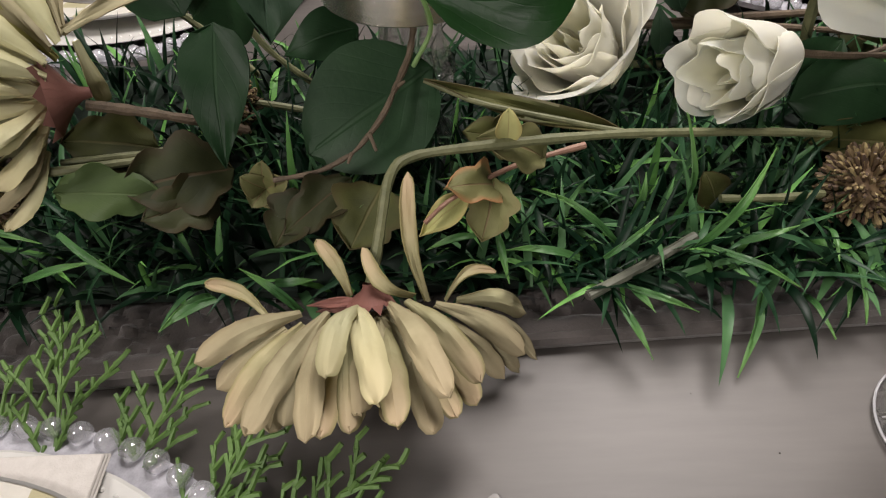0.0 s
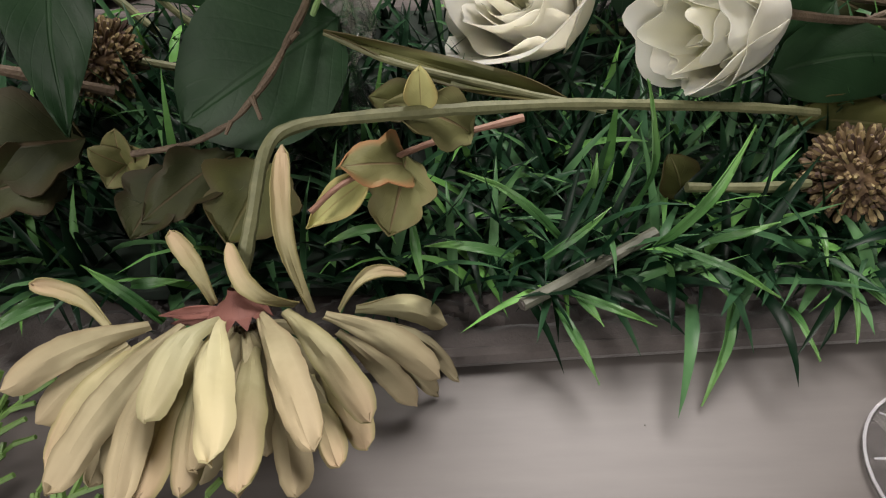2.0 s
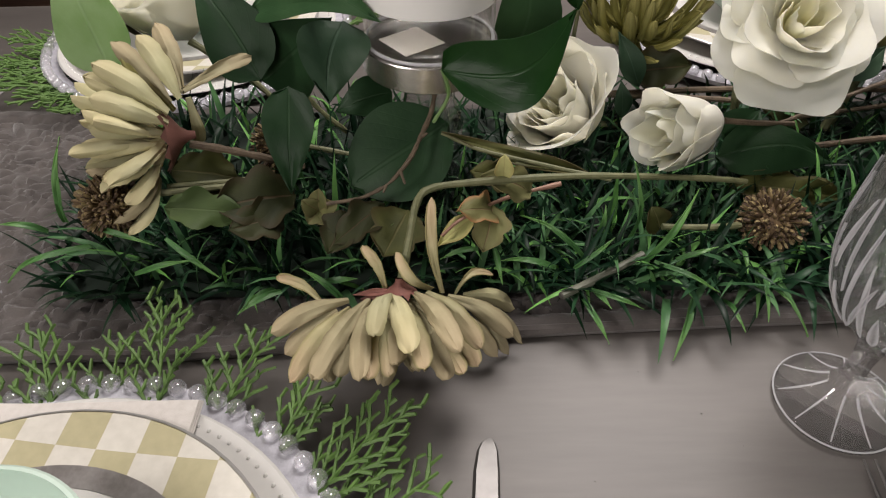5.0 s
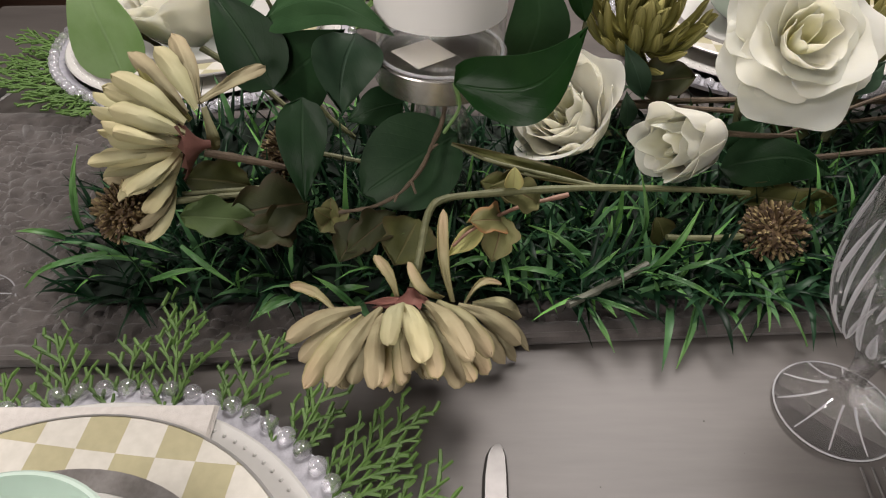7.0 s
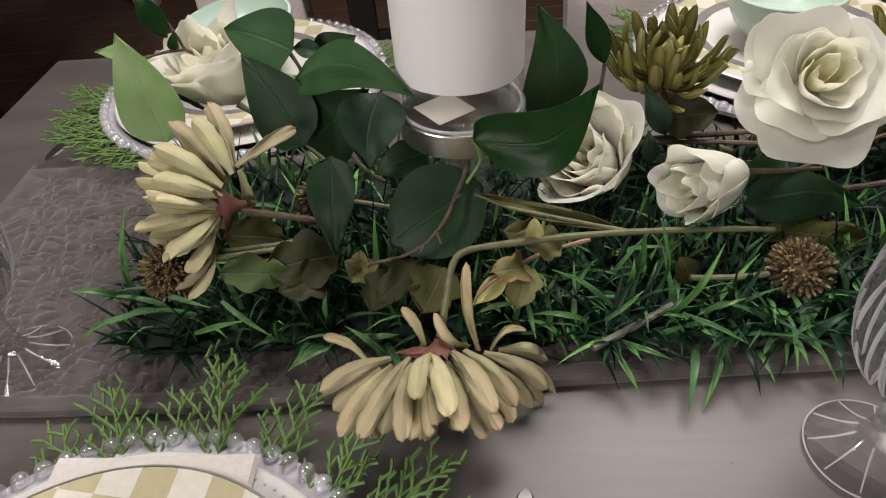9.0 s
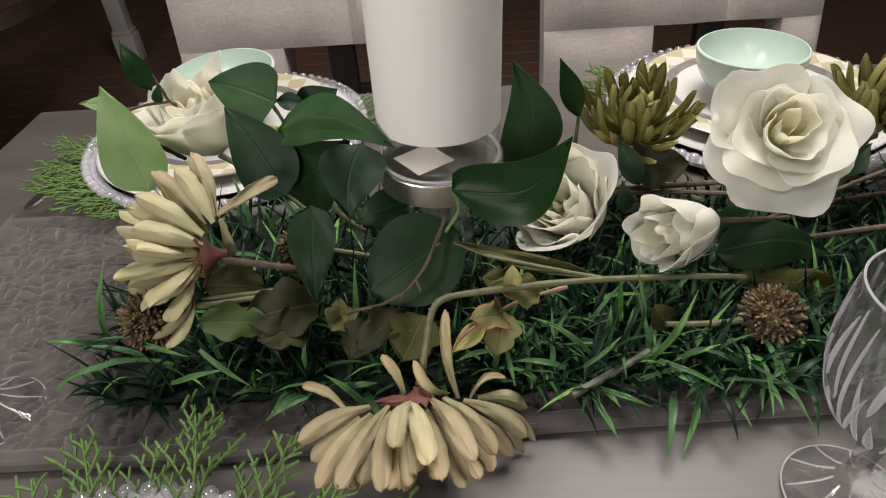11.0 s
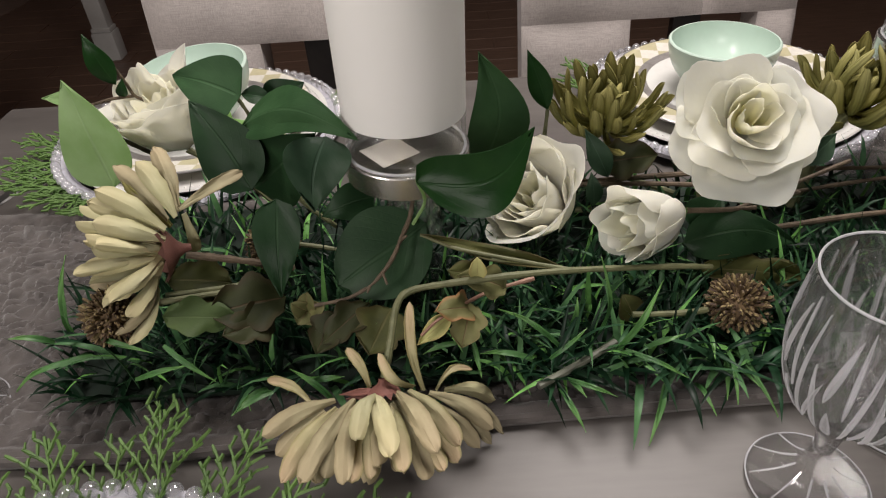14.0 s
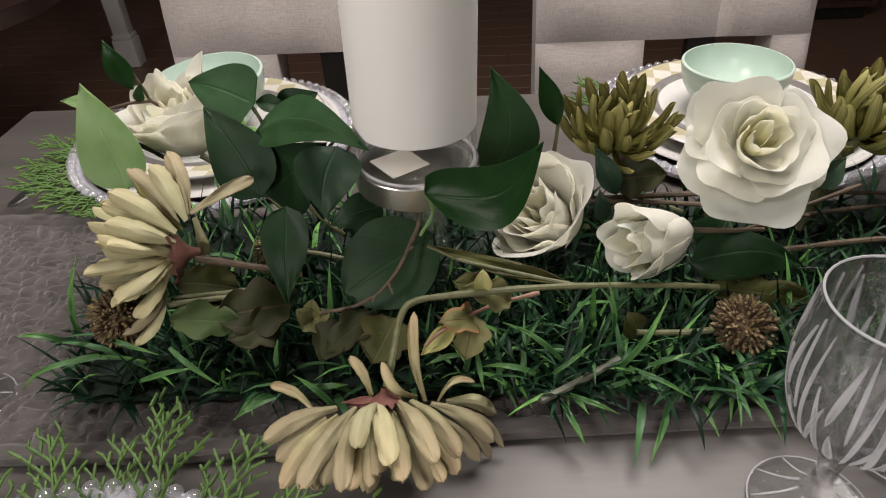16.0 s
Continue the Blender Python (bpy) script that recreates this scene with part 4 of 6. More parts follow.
def knife(tip, back):
    """Table knife lying flat; tip and back are its two ends."""
    a, b = Vector(tip), Vector(back)
    d = (b - a).normalized()
    side = Vector((-d.y, d.x, 0))
    t = thing("table_knife", "polished steel table knife beside the charger", "knife", "cutlery", at=tuple((a + b) / 2))

    def strip(name, stations):
        bm = bmesh.new()
        rings = []
        for s, l, r, h in stations:
            p = a + d * s
            rings.append([bm.verts.new(p + side * l + Vector((0, 0, 0.0002))), bm.verts.new(p + side * r + Vector((0, 0, 0.0002))), bm.verts.new(p + side * r * 0.8 + Vector((0, 0, h))), bm.verts.new(p + side * l * 0.8 + Vector((0, 0, h)))])
        for m, n in zip(rings, rings[1:]):
            for k in range(4):
                bm.faces.new((m[k], m[(k + 1) % 4], n[(k + 1) % 4], n[k]))
        bm.faces.new(rings[0][::-1])
        bm.faces.new(rings[-1])
        bmesh.ops.recalc_face_normals(bm, faces=bm.faces)
        part(name, bm, M["cutlery"], t)

    strip("blade", [(0.0, -0.001, 0.0015, 0.0008), (0.003, -0.0045, 0.0035, 0.0014), (0.008, -0.0068, 0.005, 0.0018), (0.02, -0.0085, 0.0058, 0.002), (0.05, -0.0092, 0.006, 0.0022), (0.10, -0.009, 0.006, 0.0026)])
    strip("handle", [(0.10, -0.006, 0.006, 0.004), (0.12, -0.0055, 0.0055, 0.0055), (0.17, -0.0065, 0.0065, 0.006), (0.215, -0.008, 0.008, 0.006), (0.22, -0.006, 0.006, 0.004)])


def fork(tip, back):
    a, b = Vector(tip), Vector(back)
    d = (b - a).normalized()
    side = Vector((-d.y, d.x, 0))
    t = thing("table_fork", "polished steel fork with four tines on the table", "fork", "cutlery", at=tuple((a + b) / 2))
    for k in range(4):
        bm = bmesh.new()
        o = side * (k - 1.5) * 0.0062
        tube(bm, [a + o + Vector((0, 0, 0.006)), a + d * 0.02 + o + Vector((0, 0, 0.003)), a + d * 0.045 + o * 0.95 + Vector((0, 0, 0.0025))], 0.0006, 0.0014, 6, 4)
        part("tine", bm, M["cutlery"], t)
    bm = bmesh.new()
    stations = [(0.043, 0.0112, 0.0025), (0.055, 0.0112, 0.0028), (0.068, 0.008, 0.003), (0.08, 0.0035, 0.005), (0.13, 0.0035, 0.006), (0.19, 0.008, 0.0035), (0.20, 0.005, 0.003)]
    rings = []
    for s, w, z in stations:
        p = a + d * s
        rings.append([bm.verts.new(p + side * k * w + Vector((0, 0, z + h))) for k, h in ((-1, -0.001), (1, -0.001), (0.7, 0.001), (-0.7, 0.001))])
    for m, n in zip(rings, rings[1:]):
        for k in range(4):
            bm.faces.new((m[k], m[(k + 1) % 4], n[(k + 1) % 4], n[k]))
    bm.faces.new(rings[0][::-1])
    bm.faces.new(rings[-1])
    part("handle", bm, M["cutlery"], t)


def cedar_sprig(base, direction, length, rise, seed, group):
    """Flat feathery sprig: a stem, side shoots and short scaly twigs."""
    rnd = random.Random(seed)
    d = Vector(direction).normalized()
    side = Vector((-d.y, d.x, 0)).normalized()
    low = TABLE + 0.0012

    def grow(bm, p, way, size, level):
        pts = [p]
        w = Vector(way)
        steps = 4 if level < 2 else 3
        for k in range(steps):
            w = (w + Vector((rnd.uniform(-0.12, 0.12), rnd.uniform(-0.12, 0.12), rnd.uniform(-0.08, 0.10)))).normalized()
            pts.append(pts[-1] + w * size / steps)
        r = (0.0012, 0.00115, 0.00125)[level]
        tube(bm, pts, r, r * (0.8 if level else 0.75), 5, 2, 0.5)
        return pts

    def laid(bm):
        for v in bm.verts:
            if v.co.z < low:
                v.co.z = low + 0.1 * (low - v.co.z)
        return bm

    start = Vector(base)
    sprig = thing("cedar_sprig", "bright green artificial cedar sprig tucked under the charger", "greenery", group, start)
    stem = bmesh.new()
    main = grow(stem, start, d + Vector((0, 0, rise)), length, 0)
    line = smooth_line(main, 5)
    n = max(5, int(length / 0.0062))
    for k in range(1, n):
        f = k / n
        p = line[int(f * (len(line) - 1))]
        s = 1 if k % 2 else -1
        size = length * (0.46 * (1 - f) + 0.12) * rnd.uniform(0.8, 1.15)
        way = d * 0.95 + side * s * rnd.uniform(0.6, 0.95) + Vector((0, 0, rise + rnd.uniform(-0.1, 0.25)))
        bm = bmesh.new()
        sub = grow(bm, p, way.normalized(), size, 1)
        subline = smooth_line(sub, 4)
        m = max(2, int(size / 0.0042))
        for q in range(1, m + 1):
            pp = subline[min(len(subline) - 1, int(q / m * (len(subline) - 1)))]
            s2 = 1 if q % 2 else -1
            w2 = way.normalized() + (side * s2 * 0.75 + d * 0.3) + Vector((0, 0, rnd.uniform(-0.1, 0.3)))
            grow(bm, pp, w2.normalized(), rnd.uniform(0.004, 0.0095), 2)
        part("shoot", laid(bm), M["cedar"], sprig)
    part("stem", laid(stem), M["cedar"], sprig)


# ---- candle holders ----
def candle_holder(cx, cy, lean):
    """Frosted hurricane glass on a steel dish and a cut crystal foot. lean: degrees about y."""
    t = thing("candle_holder", "frosted glass cylinder candle holder on steel and crystal foot", "candle holder", "candle holders", at=(cx, cy, TABLE + 0.014))
    z = 0.0

    def put(name, bm, mt, label=""):
        me = to_mesh(name, bm, M[mt])
        ob = new(name, me)
        ob.parent = t
        return tagged(ob, label)

    bm = bmesh.new()
    lathe(bm, [(0, 0), (0.040, 0), (0.042, 0.003), (0.040, 0.007), (0.030, 0.014), (0.020, 0.022), (0.014, 0.030), (0.012, 0.040), (0.015, 0.048), (0.021, 0.053), (0.023, 0.062), (0.020, 0.072), (0.016, 0.083), (0.016, 0.102), (0.024, 0.1100), (0, 0.1100)], (0, 0, 0), 48, lambda a, zz, r: 0.0012 * math.sin(12 * a) * (1 if 0.01 < zz < 0.1 else 0))
    put("crystal_foot", bm, "crystal", "cut crystal foot")
    bm = bmesh.new()
    lathe(bm, [(0, 0.1102), (0.0432, 0.1102), (0.0444, 0.1112), (0.0444, 0.1272), (0.0439, 0.1278), (0.0433, 0.1272), (0.0431, 0.1250), (0, 0.1250)], (0, 0, 0), 72)
    put("steel_dish", bm, "steel", "brushed steel dish")
    bm = bmesh.new()
    lathe(bm, [(0, 0.1253), (0.0400, 0.1253), (0.0418, 0.1280), (0.0422, 0.156), (0.0396, 0.156), (0.0392, 0.1345), (0.036, 0.1305), (0, 0.1295)], (0, 0, 0), 72)
    put("glass_bottom", bm, "glass", "thick clear glass bottom")
    bm = bmesh.new()
    lathe(bm, [(0.0396, 0.156), (0.0422, 0.1562), (0.0432, 0.345), (0.0404, 0.345), (0.0396, 0.156)], (0, 0, 0), 72)
    put("frosted_cylinder", bm, "frost", "white frosted glass cylinder")
    # thin whitened ring puts a highlight on the glass bottom's edge
    bm = bmesh.new()
    tube(bm, [(0.0412 * math.cos(2 * math.pi * q / 48), 0.0412 * math.sin(2 * math.pi * q / 48), 0.1290) for q in range(49)], 0.0011, 0.0011, 6, 1)
    put("glass_rim", bm, "glint_edge", "whitened ring for the highlight on the glass edge")
    bm = bmesh.new()
    box(bm, (-0.0150, -0.0150, 0.1308), (0.0150, 0.0150, 0.1312))
    tag = put("paper_tag", bm, "paper", "square white paper tag")
    tag.matrix_local = pose(-0.011, -0.013, 0, 0, 0, 38)
    t.rotation_euler = (0, radians(lean), 0)
    return t


# ---- flowers ----
def petal_meshes(name, length, width, curl, material, count=4, cup=0.55, thick=0.0007):
    """Some alike mum petals: along +x, hollow towards +z, bending towards +z by curl."""
    out = []
    for k in range(count):
        rnd = random.Random(k * 7 + int(length * 1e4))
        c = curl * rnd.uniform(0.7, 1.35)
        wd = width * rnd.uniform(0.85, 1.15)
        prof = PROFILES["petal"]

        def place(u, v, c=c, wd=wd, k=k):
            u = 1 - (1 - u) ** 1.7
            ang = c * u * u
            x = length * (u - 0.16 * c * c * u ** 3)
            z = length * c * u * u * 0.5
            h = prof(u) * wd * 0.5
            lift = cup * h * (abs(v) ** 1.8)
            ridge = 0.05 * wd * math.cos(v * 7) * (1 - u)
            return Vector((x - lift * math.sin(ang), h * v * (1 + 0.05 * math.sin(11 * u + k) + 0.03 * math.sin(47 * u + 3 * k)), z + lift * math.cos(ang) + ridge + 0.03 * wd * math.sin(13 * u + 5 * v + k)))

        out.append(to_mesh(name, sheet(bmesh.new(), place, 12, 6, thick), material))
    return out


def mum_head(t, at, axis, rings, meshes, seed, strays=()):
    """Sets rings of petals round the axis. rings: count, angle from the axis, scale."""
    rnd = random.Random(seed)
    a, x, y = frame_of(axis)
    c = Vector(at)
    k = 0
    for count, theta, size in rings:
        turn = rnd.uniform(0, 6.28)
        for i in range(count):
            ph = turn + 2 * math.pi * (i + rnd.uniform(-0.25, 0.25)) / count
            k += 1
            stem_petal(t, c, a, x, y, ph, radians(theta + rnd.uniform(-9, 9)), size * rnd.uniform(0.86, 1.1), meshes[k % len(meshes)], rnd.uniform(-0.45, 0.45))
    for ph, theta, size in strays:
        k += 1
        stem_petal(t, c, a, x, y, radians(ph), radians(theta), size, meshes[k % len(meshes)], 0.3)


def stem_petal(t, c, a, x, y, ph, th, size, mesh, roll):
    rad = x * math.cos(ph) + y * math.sin(ph)
    d = a * math.cos(th) + rad * math.sin(th)
    side = a.cross(rad).normalized()
    up = d.cross(side).normalized()
    if up.dot(a) < 0:
        side, up = -side, -up
    m = Matrix((d, side, up)).transposed().to_4x4()
    m = Matrix.Translation(c + d * 0.004) @ m @ Matrix.Rotation(roll, 4, "X") @ Matrix.Scale(size, 4)
    set_in("petal", mesh, m, t)


def calyx(t, at, axis, r, h, seed):
    """Pointed, pleated cup behind a mum's petals."""
    a, x, y = frame_of(axis)
    c = Vector(at)
    bm = bmesh.new()
    n = 22
    rings = []
    for f in (0.0, 0.25, 0.5, 0.75, 1.0):
        ring = []
        for k in range(n):
            an = 2 * math.pi * k / n
            rr = (0.0024 + (r - 0.0024) * f ** 2.3) * (1 + (0.22 * f * f if k % 2 else 0))
            ring.append(bm.verts.new(c + a * (-h + h * f + (0.0035 if k % 2 and f == 1 else 0)) + (x * math.cos(an) + y * math.sin(an)) * rr))
        rings.append(ring)
    uvl = bm.loops.layers.uv.get("UVMap") or bm.loops.layers.uv.new("UVMap")
    for i, (p, q) in enumerate(zip(rings, rings[1:])):
        for k in range(n):
            f = bm.faces.new((p[k], p[(k + 1) % n], q[(k + 1) % n], q[k]))
            for lp, uv in zip(f.loops, ((i / 4, 0), (i / 4, 1), (i / 4 + 0.25, 1), (i / 4 + 0.25, 0))):
                lp[uvl].uv = uv
    bm.faces.new(rings[-1])
    part("calyx", bm, M["calyx"], t, "dusty pink pleated calyx")


def leaf(t, base, tip, width, mt, shape="ovate", up=(0.0, -0.65, 0.76), bow=0.10, fold=0.22, wave=0.03, seed=0, name="leaf", label="", skew=0.0):
    part(name, leaf_mesh(base, tip, width, up, shape, bow, fold, wave, seed=seed, skew=skew), M[mt], t, label)


def stalk(t, points, r0, r1, mt, name="stem", label="", knobs=0.3):
    part(name, tube(bmesh.new(), points, r0, r1, 8, 6, knobs), M[mt], t, label)


def rose_petal(c, a, x, y, ph, span, reach, start, end, curl, seed, lift=0.0):
    """One petal: its profile leaves the axis at angle start and ends at angle end, with a rim that rolls out by curl."""
    rnd = random.Random(seed)
    n = 12
    prof = [(0.0, 0.0)]
    for k in range(n):
        f = (k + 0.5) / n
        ang = radians(start + (end - start) * f ** 0.8 + curl * max(0.0, f - 0.72) / 0.28)
        prof.append((prof[-1][0] + math.sin(ang) * reach / n, prof[-1][1] + math.cos(ang) * reach / n))
    wob = rnd.uniform(0, 6)

    def place(u, v):
        top = 0.62 + 0.38 * (1 - min(1.0, abs(v)) ** 3.0) ** 0.5 + (0.03 * math.sin(5 * v + wob) + 0.012 * math.sin(13 * v + 3 * wob)) * (1 - abs(v))
        s = u * top * n
        i = min(int(s), n - 1)
        r = prof[i][0] + (prof[i + 1][0] - prof[i][0]) * (s - i)
        h = prof[i][1] + (prof[i + 1][1] - prof[i][1]) * (s - i)
        w = v * span * 0.54 * (0.55 + 0.45 * math.sin(math.pi * 0.5 * min(1.0, u * 1.5))) * (1 - 0.06 * max(0.0, (u - 0.5) / 0.5) ** 2.2)
        an = ph + w
        r2 = max(r, 0.001) * (1 + 0.05 * math.sin(7 * v + wob) * u) + 0.0012 * (v + 1)
        h2 = h + 0.05 * reach * math.sin(4.3 * v + 2 * wob) * u ** 3 + 0.028 * reach * math.sin(10 * v + wob) * u ** 4 + lift
        crease = 0.06 * reach * noise.noise(Vector((u * 2.4 + wob, v * 2.2, seed * 0.37))) * u
        return c + a * (h2 + crease) + (x * math.cos(an) + y * math.sin(an)) * (r2 + crease)

    return sheet(bmesh.new(), place, 16, 22, 0.0003)


def rose(t, at, axis, size, plan, seed, loose=0.2):
    """plan: rings of (petals, span, reach, start angle, end angle, curl, material)."""
    a, x, y = frame_of(axis)
    c = Vector(at)
    rnd = random.Random(seed)
    k = 0
    turn = rnd.uniform(0, 6)
    for count, span, reach, start, end, curl, mt in plan:
        turn += 0.9
        for i in range(count):
            k += 1
            a2, x2, y2 = frame_of(a + x * rnd.uniform(-loose, loose) + y * rnd.uniform(-loose, loose))
            part("petal", rose_petal(c, a2, x2, y2, turn + 2 * math.pi * i / count + rnd.uniform(-0.15, 0.15), span, reach * size * rnd.uniform(0.88, 1.14), start + rnd.uniform(-5, 5), end + rnd.uniform(-9, 9), curl * rnd.uniform(0.6, 1.3), seed * 50 + k), M[mt], t)


OPEN = [(2, 3.3, 0.98, 30, -14, 4, "rose_heart"), (3, 2.8, 1.02, 50, -8, 14, "rose_heart"), (3, 2.7, 1.10, 62, 2, 28, "rose"), (3, 2.6, 1.12, 70, 20, 34, "rose"), (4, 2.2, 1.22, 82, 44, 30, "rose"), (4, 2.0, 1.32, 94, 70, 22, "rose")]
HALF = [(3, 2.8, 0.98, 22, -14, 6, "rose_heart"), (3, 3.0, 1.16, 36, -12, 14, "rose_heart"), (4, 2.8, 1.36, 48, -10, 24, "rose"), (4, 2.8, 1.52, 60, -10, 38, "rose"), (4, 2.8, 1.62, 70, -4, 54, "rose")]
BUD = [(2, 3.4, 1.45, 20, -8, 4, "rose_heart"), (3, 3.0, 1.58, 32, -8, 12, "rose_heart"), (3, 2.9, 1.68, 44, -12, 22, "rose"), (4, 2.6, 1.72, 54, -14, 34, "rose"), (3, 2.8, 1.60, 62, -14, 50, "rose")]


def sepals(t, at, axis, size, seed):
    a, x, y = frame_of(axis)
    for k in range(5):
        an = 2 * math.pi * k / 5 + seed
        rad = x * math.cos(an) + y * math.sin(an)
        b = Vector(at)
        leaf(t, b, b + a * size * 0.75 + rad * size * 0.55, size * 0.45, "sepal", "lance", tuple(rad), -0.22, 0.1, 0.05, k, "sepal", "light green sepal")


def thistle(at, r, stem_points, seed, extra=None):
    t = thing("thistle_flower", "round brown spiky dried thistle head on a green stem", "flower", "thistles", at=at)
    bm = bmesh.new()
    bmesh.ops.create_icosphere(bm, subdivisions=2, radius=r * 0.7, matrix=Matrix.Translation(at))
    part("core", bm, M["thistle"], t)
    bm = bmesh.new()
    rnd = random.Random(seed)
    n = 430
    for k in range(n):
        zz = 1 - 2 * (k + 0.5) / n
        an = k * 2.39996
        d = Vector((math.cos(an) * math.sqrt(1 - zz * zz), math.sin(an) * math.sqrt(1 - zz * zz), zz))
        d = (d + Vector((rnd.uniform(-0.12, 0.12), rnd.uniform(-0.12, 0.12), rnd.uniform(-0.12, 0.12)))).normalized()
        c = Vector(at)
        ln = r * rnd.uniform(0.86, 1.18)
        _, x, y = frame_of(d)
        rings = []
        for f, w in ((0.60, 0.042), (0.80, 0.050), (0.92, 0.074), (1.0, 0.034)):
            rings.append([bm.verts.new(c + d * ln * f + (x * math.cos(q * 1.2566) + y * math.sin(q * 1.2566)) * r * w) for q in range(5)])
        for p, q in zip(rings, rings[1:]):
            for j in range(5):
                bm.faces.new((p[j], p[(j + 1) % 5], q[(j + 1) % 5], q[j]))
        bm.faces.new(rings[-1])
    part("spiky_cover", bm, M["spike"], t, "brown spikes with yellowish tips")
    if stem_points:
        stalk(t, stem_points, 0.0022, 0.0020, "stem")
    return t


# ---- building ----
room()
door_casing(-1.53, 2.98)
dark_cabinet("tall_cabinet", "tall dark brown wooden cabinet against the wall", 1.05, 2.0, 3.2, 3.75, 2.1)
round_side_table(-1.55, 1.75, 0.50, 0.66)
dining_table()
chair(0.165, 1.0)
chair(-0.445, 1.0)
runner()
grass_mat()

NEAR, FAR_A, FAR_B = (-0.172, 0.044), (-0.252, 0.684), (0.366, 0.692)
for cx, cy in (NEAR, FAR_A, FAR_B):
    top = place_setting(cx, cy, "place settings")
    checkered_plate(cx, cy, top + 0.0004, "place settings")
    far_left = cx < -0.2
    mint_bowl(cx + (0.012 if far_left else -0.016 if cy > 0.3 else 0.007), cy + 0.015 if cy < 0.3 else cy - 0.006, top + 0.0041 + (0.003 if far_left else 0.0), (4, -4) if far_left else (0, 0), 1.12 if far_left else 1.0)
napkin((-0.238, 0.02), (-0.113, 0.188), TABLE + 0.0215, 0.5)
goblet(0.246, 0.197, 0.2)
goblet(0.322, 0.240, 0.9)
goblet(-0.322, 0.281, 0.25)
knife((0.045, 0.176, TABLE + 0.0006), (0.034, -0.04, TABLE + 0.0006))
knife((-0.446, 0.558, TABLE + 0.0006), (-0.405, 0.77, TABLE + 0.0006))
fork((0.252, 0.158, TABLE), (0.252, -0.04, TABLE))

candle_holder(0.0105, 0.384, 1.2)
candle_holder(0.450, 0.51, 1.2)

for k, (an, ln, rise) in enumerate(((152, 0.060, 0.25), (132, 0.066, 0.45), (116, 0.050, 0.3), (104, 0.062, 0.5), (92, 0.052, 0.4), (80, 0.078, 0.55), (66, 0.07, 0.4), (50, 0.07, 0.3), (36, 0.085, 0.35), (26, 0.075, 0.15), (14, 0.07, 0.1))):
    r0 = 0.142
    b = (NEAR[0] + r0 * math.cos(radians(an)), NEAR[1] + r0 * math.sin(radians(an)), TABLE + 0.004)
    cedar_sprig(b, (math.cos(radians(an + 6)), math.sin(radians(an + 6)), 0), ln, rise, 20 + k, "cedar sprigs")
for k, (cx, cy, an, ln, rise) in enumerate(((*FAR_A, 205, 0.07, 0.2), (*FAR_A, 198, 0.075, 0.1), (*FAR_A, 213, 0.08, 0.15), (*FAR_A, 230, 0.07, 0.2), (*FAR_A, 184, 0.06, 0.2), (*FAR_A, 246, 0.06, 0.2), (*FAR_A, 222, 0.07, 0.3), (*FAR_A, 190, 0.065, 0.3), (*FAR_A, 238, 0.06, 0.3), (*FAR_A, 20, 0.06, 0.4), (*FAR_A, 5, 0.06, 0.4), (*FAR_B, 150, 0.06, 0.3), (*FAR_B, 165, 0.05, 0.3))):
    b = (cx + 0.142 * math.cos(radians(an)), cy + 0.142 * math.sin(radians(an)), TABLE + 0.004)
    cedar_sprig(b, (math.cos(radians(an)), math.sin(radians(an)), 0), ln, rise, 60 + k, "cedar sprigs")

TAN = petal_meshes("petal", 0.076, 0.0136, 1.10, M["petal_tan"], 8, 1.3)
CREAM = petal_meshes("petal", 0.072, 0.0120, 0.7, M["petal_cream"], 6, 1.5)
OLIVE = petal_meshes("petal", 0.056, 0.0102, 1.35, M["petal_olive"], 7, 0.9)


def long_petal(t, base, tip, width, mt, seed, bow=0.10, up=(0.0, -0.62, 0.78), fold=-0.55, skew=0.0, name="petal", shape="mum"):
    """One cloth mum petal with a rounded back and a frayed, slightly twisted edge."""
    part(name, leaf_mesh(base, tip, width, up, shape, bow, fold, 0.014, 22, 8, 0.0005, seed * 1.31, skew, 0.10), M[mt], t)


